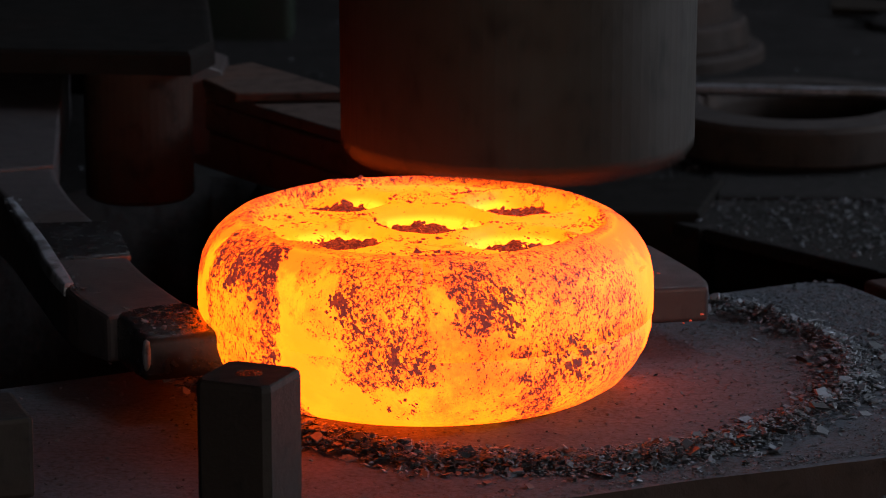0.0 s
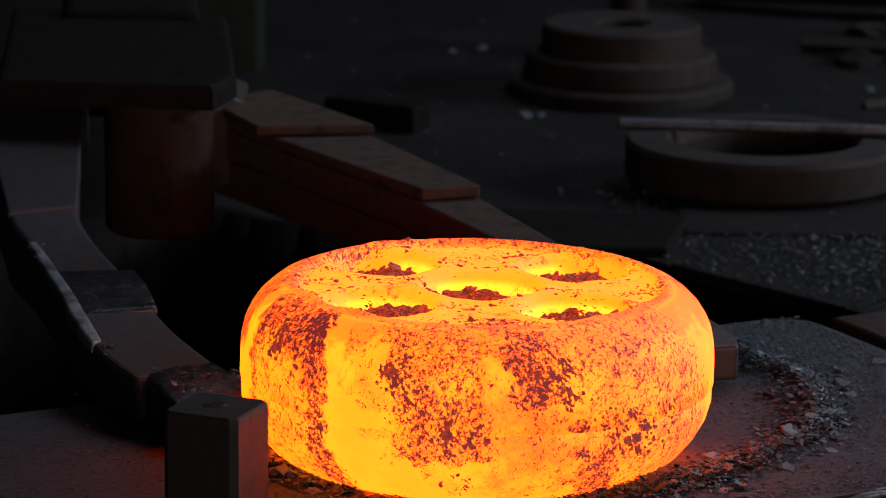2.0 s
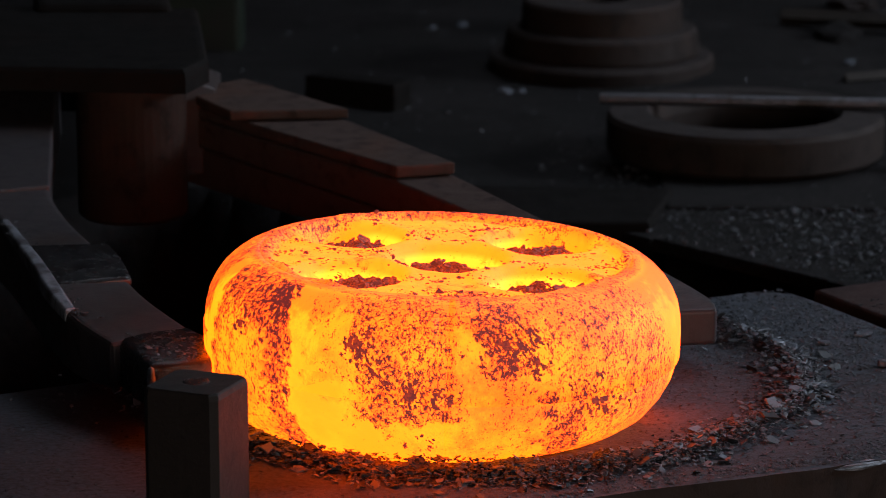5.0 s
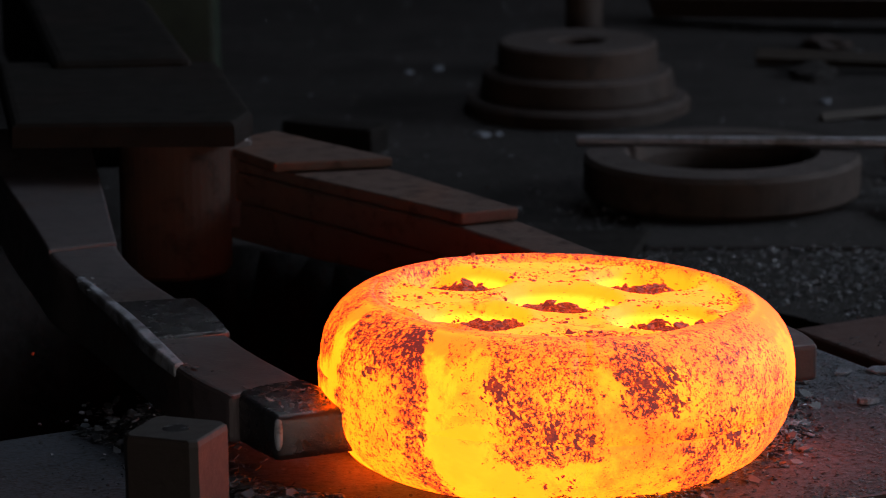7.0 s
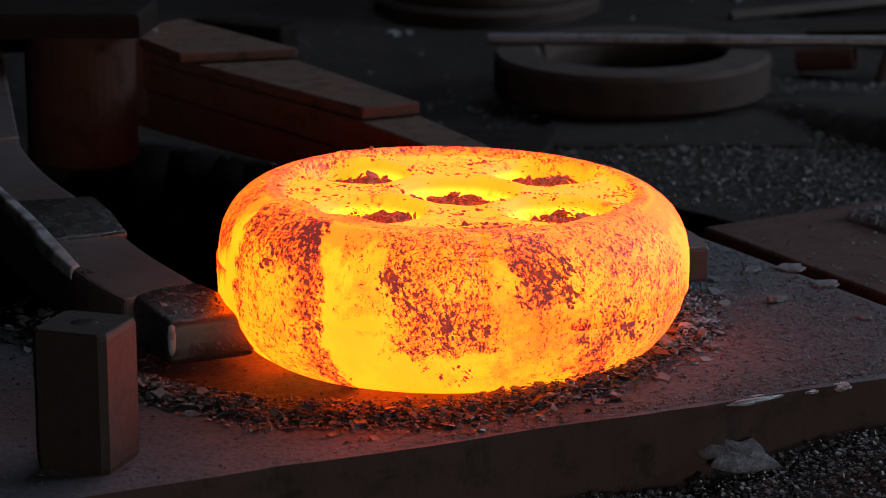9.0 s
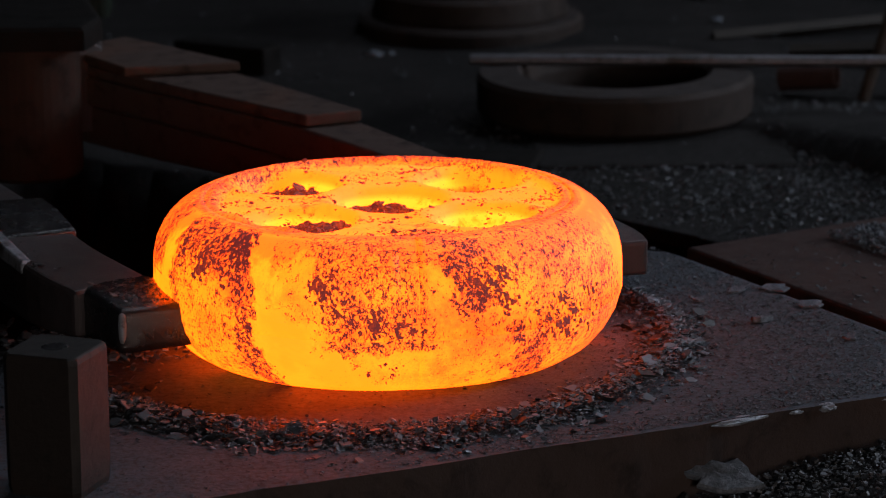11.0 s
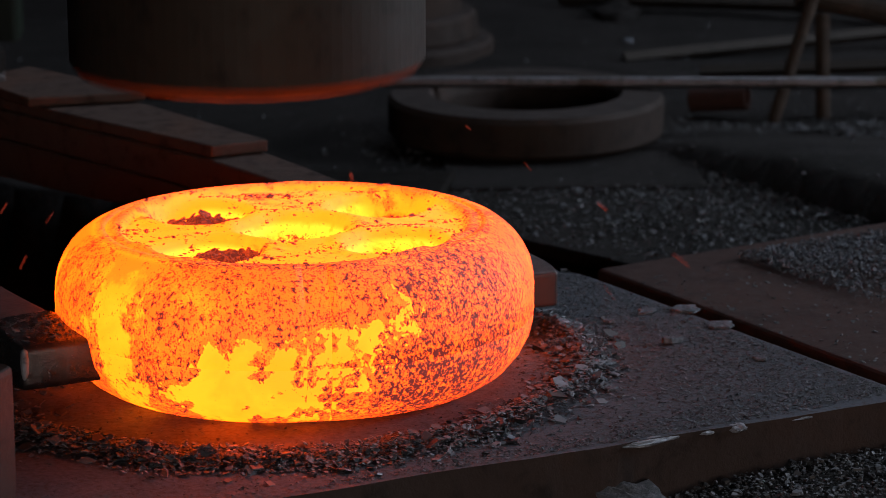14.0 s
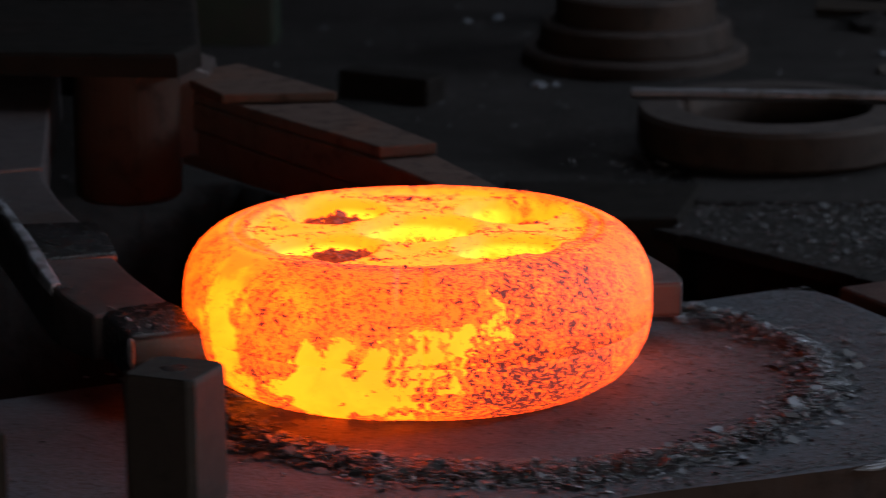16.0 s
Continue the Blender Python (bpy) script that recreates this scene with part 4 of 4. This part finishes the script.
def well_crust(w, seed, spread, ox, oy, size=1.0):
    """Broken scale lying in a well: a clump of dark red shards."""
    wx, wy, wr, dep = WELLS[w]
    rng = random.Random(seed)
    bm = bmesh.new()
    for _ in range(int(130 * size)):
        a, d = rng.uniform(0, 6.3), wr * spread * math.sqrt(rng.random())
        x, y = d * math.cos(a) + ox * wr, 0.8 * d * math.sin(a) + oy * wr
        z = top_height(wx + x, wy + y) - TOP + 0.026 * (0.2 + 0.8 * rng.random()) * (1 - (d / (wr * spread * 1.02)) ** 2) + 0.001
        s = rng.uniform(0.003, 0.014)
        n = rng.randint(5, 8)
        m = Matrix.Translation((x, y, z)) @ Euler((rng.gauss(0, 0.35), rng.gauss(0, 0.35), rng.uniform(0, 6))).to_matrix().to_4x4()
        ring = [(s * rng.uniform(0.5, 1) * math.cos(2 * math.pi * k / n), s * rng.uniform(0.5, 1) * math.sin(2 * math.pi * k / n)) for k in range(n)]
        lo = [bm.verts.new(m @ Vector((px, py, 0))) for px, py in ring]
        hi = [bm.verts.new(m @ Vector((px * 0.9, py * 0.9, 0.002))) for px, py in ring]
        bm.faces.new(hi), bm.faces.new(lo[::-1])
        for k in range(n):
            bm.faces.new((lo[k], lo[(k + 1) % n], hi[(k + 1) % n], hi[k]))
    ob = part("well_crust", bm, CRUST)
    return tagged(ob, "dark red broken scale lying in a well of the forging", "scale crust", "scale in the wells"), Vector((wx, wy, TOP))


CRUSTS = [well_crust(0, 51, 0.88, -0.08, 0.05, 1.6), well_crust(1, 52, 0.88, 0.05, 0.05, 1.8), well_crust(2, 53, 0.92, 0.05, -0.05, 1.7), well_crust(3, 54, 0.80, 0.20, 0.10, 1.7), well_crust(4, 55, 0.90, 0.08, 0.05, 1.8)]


def spark(seed):
    rng = random.Random(seed)
    bm = bmesh.new()
    s = rng.uniform(0.0016, 0.0042)
    bmesh.ops.create_icosphere(bm, subdivisions=1, radius=s)
    for v in bm.verts:
        v.co = Vector((v.co.x * rng.uniform(0.6, 1.3), v.co.y * rng.uniform(0.6, 1.3), v.co.z * rng.uniform(0.3, 0.7)))
    return tagged(part("flying_scale", bm, CRUST), "small red-hot scale chip thrown off by the blow", "scale chip", "chips thrown off")


SPARKS = [spark(700 + k) for k in range(14)]

# ---- movement: seconds, x, y, turn in degrees ----
FORGE_ROWS = [
    (0, -0.086, 0.140, 0.00),
    (0.5, -0.077, 0.133, -0.03),
    (1, -0.025, 0.034, -0.50),
    (1.5, 0.020, -0.033, -0.47),
    (2, 0.025, -0.035, -0.50),
    (2.5, 0.018, -0.022, -0.50),
    (3, 0.018, -0.027, -0.50),
    (5.5, -0.000, 0.039, -0.05),
    (6, 0.144, 0.028, 3.00),
    (6.5, 0.190, 0.017, 4.20),
    (7, 0.177, 0.037, 3.85),
    (7.5, 0.177, 0.044, 3.60),
    (8, 0.176, 0.045, 3.80),
    (8.5, 0.174, 0.048, 3.60),
    (11, 0.098, 0.183, 3.99),
    (11.5, 0.098, 0.182, 4.00),
    (12, 0.097, 0.179, 4.00),
    (12.5, 0.096, 0.184, 4.01),
    (13, 0.095, 0.181, 4.00),
    (13.5, 0.095, 0.173, 4.00),
    (14, 0.093, 0.145, 4.29),
    (14.5, 0.107, 0.141, 4.34),
    (15, 0.097, 0.096, 3.00),
    (15.5, -0.008, 0.172, 0.92),
    (15.8, -0.034, 0.192, 0.60),
    (16, -0.062, 0.218, -0.35),
]
TONG_ROWS = [
    (0, -0.075, 0.123, 0.00, 0),
    (0.5, -0.068, 0.150, 0.03, 0),
    (1, -0.037, 0.142, -0.44, 2),
    (1.5, 0.005, 0.086, -0.46, 2),
    (2, 0.009, 0.088, -0.18, 2),
    (2.5, 0.000, 0.096, -0.32, 2),
    (3, 0.000, 0.090, -0.35, 2),
    (5.5, -0.000, 0.050, 0.26, 0),
    (6, 0.148, 0.033, 3.46, 0),
    (6.5, 0.190, 0.016, 4.24, 0),
    (7, 0.177, 0.043, 3.82, 0),
    (7.5, 0.172, 0.066, 3.52, 0),
    (8, 0.159, 0.058, 3.18, 1.3),
    (8.5, 0.160, 0.064, 2.93, 1.4),
    (11, 0.105, 0.178, 4.00, 0),
    (11.5, 0.104, 0.172, 4.00, 1.3),
    (12, 0.100, 0.175, 4.00, -0.1),
    (12.5, 0.098, 0.170, 4.00, 0.3),
    (13, 0.097, 0.168, 4.00, 0.5),
    (13.5, 0.097, 0.165, 4.00, 0.6),
    (14, 0.098, 0.122, 4.00, 0),
    (14.5, 0.111, 0.112, 4.05, 0),
    (15, 0.095, 0.026, 2.89, 0),
    (15.5, -0.009, 0.106, 1.17, 0),
    (15.8, -0.030, 0.192, 0.60, 0),
    (16, -0.070, 0.199, -0.09, 0),
]
STRIKES = (4.1, 9.5, 13.8)


def lift_at(t):
    """How far the upper body still stands above its last height, blow by blow."""
    return 0.036 if t < 4.1 else 0.025 if t < 9.5 else 0.014 if t < 13.8 else 0.018


def spread_at(t):
    """How far each flank has been pressed outwards by the blows so far."""
    return 0.0 if t < 4.1 else 0.004 if t < 9.5 else 0.012 if t < 13.8 else 0.016


def cap_pose(t):
    """Height and slant of the upper body, which the blows leave slightly wedged."""
    return pose(0, 0, lift_at(t) - (0.003 if t < 9.5 else 0), 0, 0.6 if t < 4.1 else 1.8 if t < 9.5 else 0.2, 0)


def motions():
    def base_at(t, turned=True):
        """Pose of the forging at t, straight between its rows; before the last blow the tongs turn it half round."""
        cols = np.array(FORGE_ROWS).T
        x, y, a = (float(np.interp(t, cols[0], c)) for c in cols[1:])
        half = 180 * max(0.0, min(1.0, (t - 13.65) / 0.12)) if turned else 0
        return pose(x, y, 0, 0, 0, a + half)

    times = sorted([r[0] for r in FORGE_ROWS] + [4.07, 4.13, 9.47, 9.53, 13.65, 13.68, 13.71, 13.74, 13.77])
    walk(FORGING, [(t, base_at(t)) for t in times])
    walk(UPPER, [(t, cap_pose(t)) for t in (0, 4.07, 4.13, 9.47, 9.53, 13.77, 13.83, 16)])

    for k, ob in enumerate(FLANKS):
        sg = -1 if k % 2 == 0 else 1
        walk(ob, [(t, pose(sg * (spread_at(t) + (0.004 if sg < 0 and 4.1 < t < 9.5 else 0)), 0, 0)) for t in (0, 4.07, 4.13, 9.47, 9.53, 13.77, 13.83, 16)])

    rows = []
    for t, x, y, a, tilt in TONG_ROWS:
        rows.append((t, pose(x, y, 0, 0, 0, a) @ pose(0, 0.85, 0.15, tilt) @ pose(0, -0.85, -0.15)))
    walk(TONGS, rows)

    # each blow jolts the post a little
    jolts = [(0, -0.279, -0.450), (4.1, -0.277, -0.450), (4.3, -0.283, -0.440), (7, -0.284, -0.436), (8.2, -0.288, -0.415), (9.5, -0.288, -0.415), (9.7, -0.304, -0.418), (13.8, -0.304, -0.420), (14.0, -0.309, -0.420), (15.0, -0.310, -0.418), (15.6, -0.325, -0.385), (16, -0.340, -0.360)]
    walk(POST, [(t, pose(x, y, 0, 0, 0, -22)) for t, x, y in jolts])

    hx, hy = 0.036, 0.205
    beat = [(0, 0.297), (0.1, 0.42), (0.2, 0.53), (0.3, 0.65), (0.6, 1.1), (1.0, 1.3)]
    for s in STRIKES:
        hit = TOP + lift_at(s + 0.1) - 0.006
        beat += [(s - 0.6, 1.3), (s - 0.3, 0.95), (s - 0.1, 0.40), (s - 0.03, hit), (s + 0.02, hit), (s + 0.1, 0.305), (s + 0.2, 0.40), (s + 0.3, 0.52), (s + 0.5, 0.85), (s + 0.9, 1.3)]
    beat.append((16, 1.3))
    walk(HAMMER, [(t, pose(hx, hy, z)) for t, z in beat])

    # sheets of scale ride on the side of the forging
    for ob, mid in PATCHES:
        sg = 1 if mid.x > 0 else -1
        walk(ob, [(t, Matrix.Translation(mid + Vector((sg * spread_at(t), 0, lift_at(t) if mid.z > 0.11 else 0)))) for t in (0, 4.07, 4.13, 9.47, 9.53, 13.77, 13.83, 16)])

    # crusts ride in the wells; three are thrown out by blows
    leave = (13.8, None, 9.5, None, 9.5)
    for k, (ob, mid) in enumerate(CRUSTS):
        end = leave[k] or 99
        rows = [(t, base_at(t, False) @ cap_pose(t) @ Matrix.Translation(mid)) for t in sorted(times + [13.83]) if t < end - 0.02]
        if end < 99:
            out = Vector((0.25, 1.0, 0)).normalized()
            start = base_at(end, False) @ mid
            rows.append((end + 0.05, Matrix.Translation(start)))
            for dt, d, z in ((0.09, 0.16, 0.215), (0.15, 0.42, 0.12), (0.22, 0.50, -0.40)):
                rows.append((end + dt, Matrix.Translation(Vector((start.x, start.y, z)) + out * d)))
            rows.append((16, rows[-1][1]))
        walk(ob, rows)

    # chips thrown up by the blow at the end
    for k, ob in enumerate(SPARKS):
        rng = random.Random(800 + k)
        first = k < 5
        t0 = 0.0 if first else 13.8
        cx, cy = (-0.086, 0.14) if first else (0.095, 0.17)
        a = rng.uniform(-0.8, 3.6)
        v = rng.uniform(0.5, 1.3)
        r0 = rng.uniform(0.24, 0.31)
        up0 = rng.uniform(0.6, 1.7)
        rows = []
        if not first:
            rows.append((0, pose(cx + 0.2 * math.cos(a), cy + 0.2 * math.sin(a), 0.10)))
            rows.append((13.74, pose(cx + 0.2 * math.cos(a), cy + 0.2 * math.sin(a), 0.10)))
        for j in range(8):
            dt = 0.08 * j
            r = r0 + v * dt
            z = 0.17 + up0 * dt - 4.9 * dt * dt
            floor_z = 0.004 if r < 0.42 else -0.09
            rows.append((t0 + dt, pose(cx + r * math.cos(a), cy + r * math.sin(a), max(z, floor_z), 30 * j, 20 * j, 0)))
        rows.append((16, rows[-1][1]))
        walk(ob, rows)


motions()
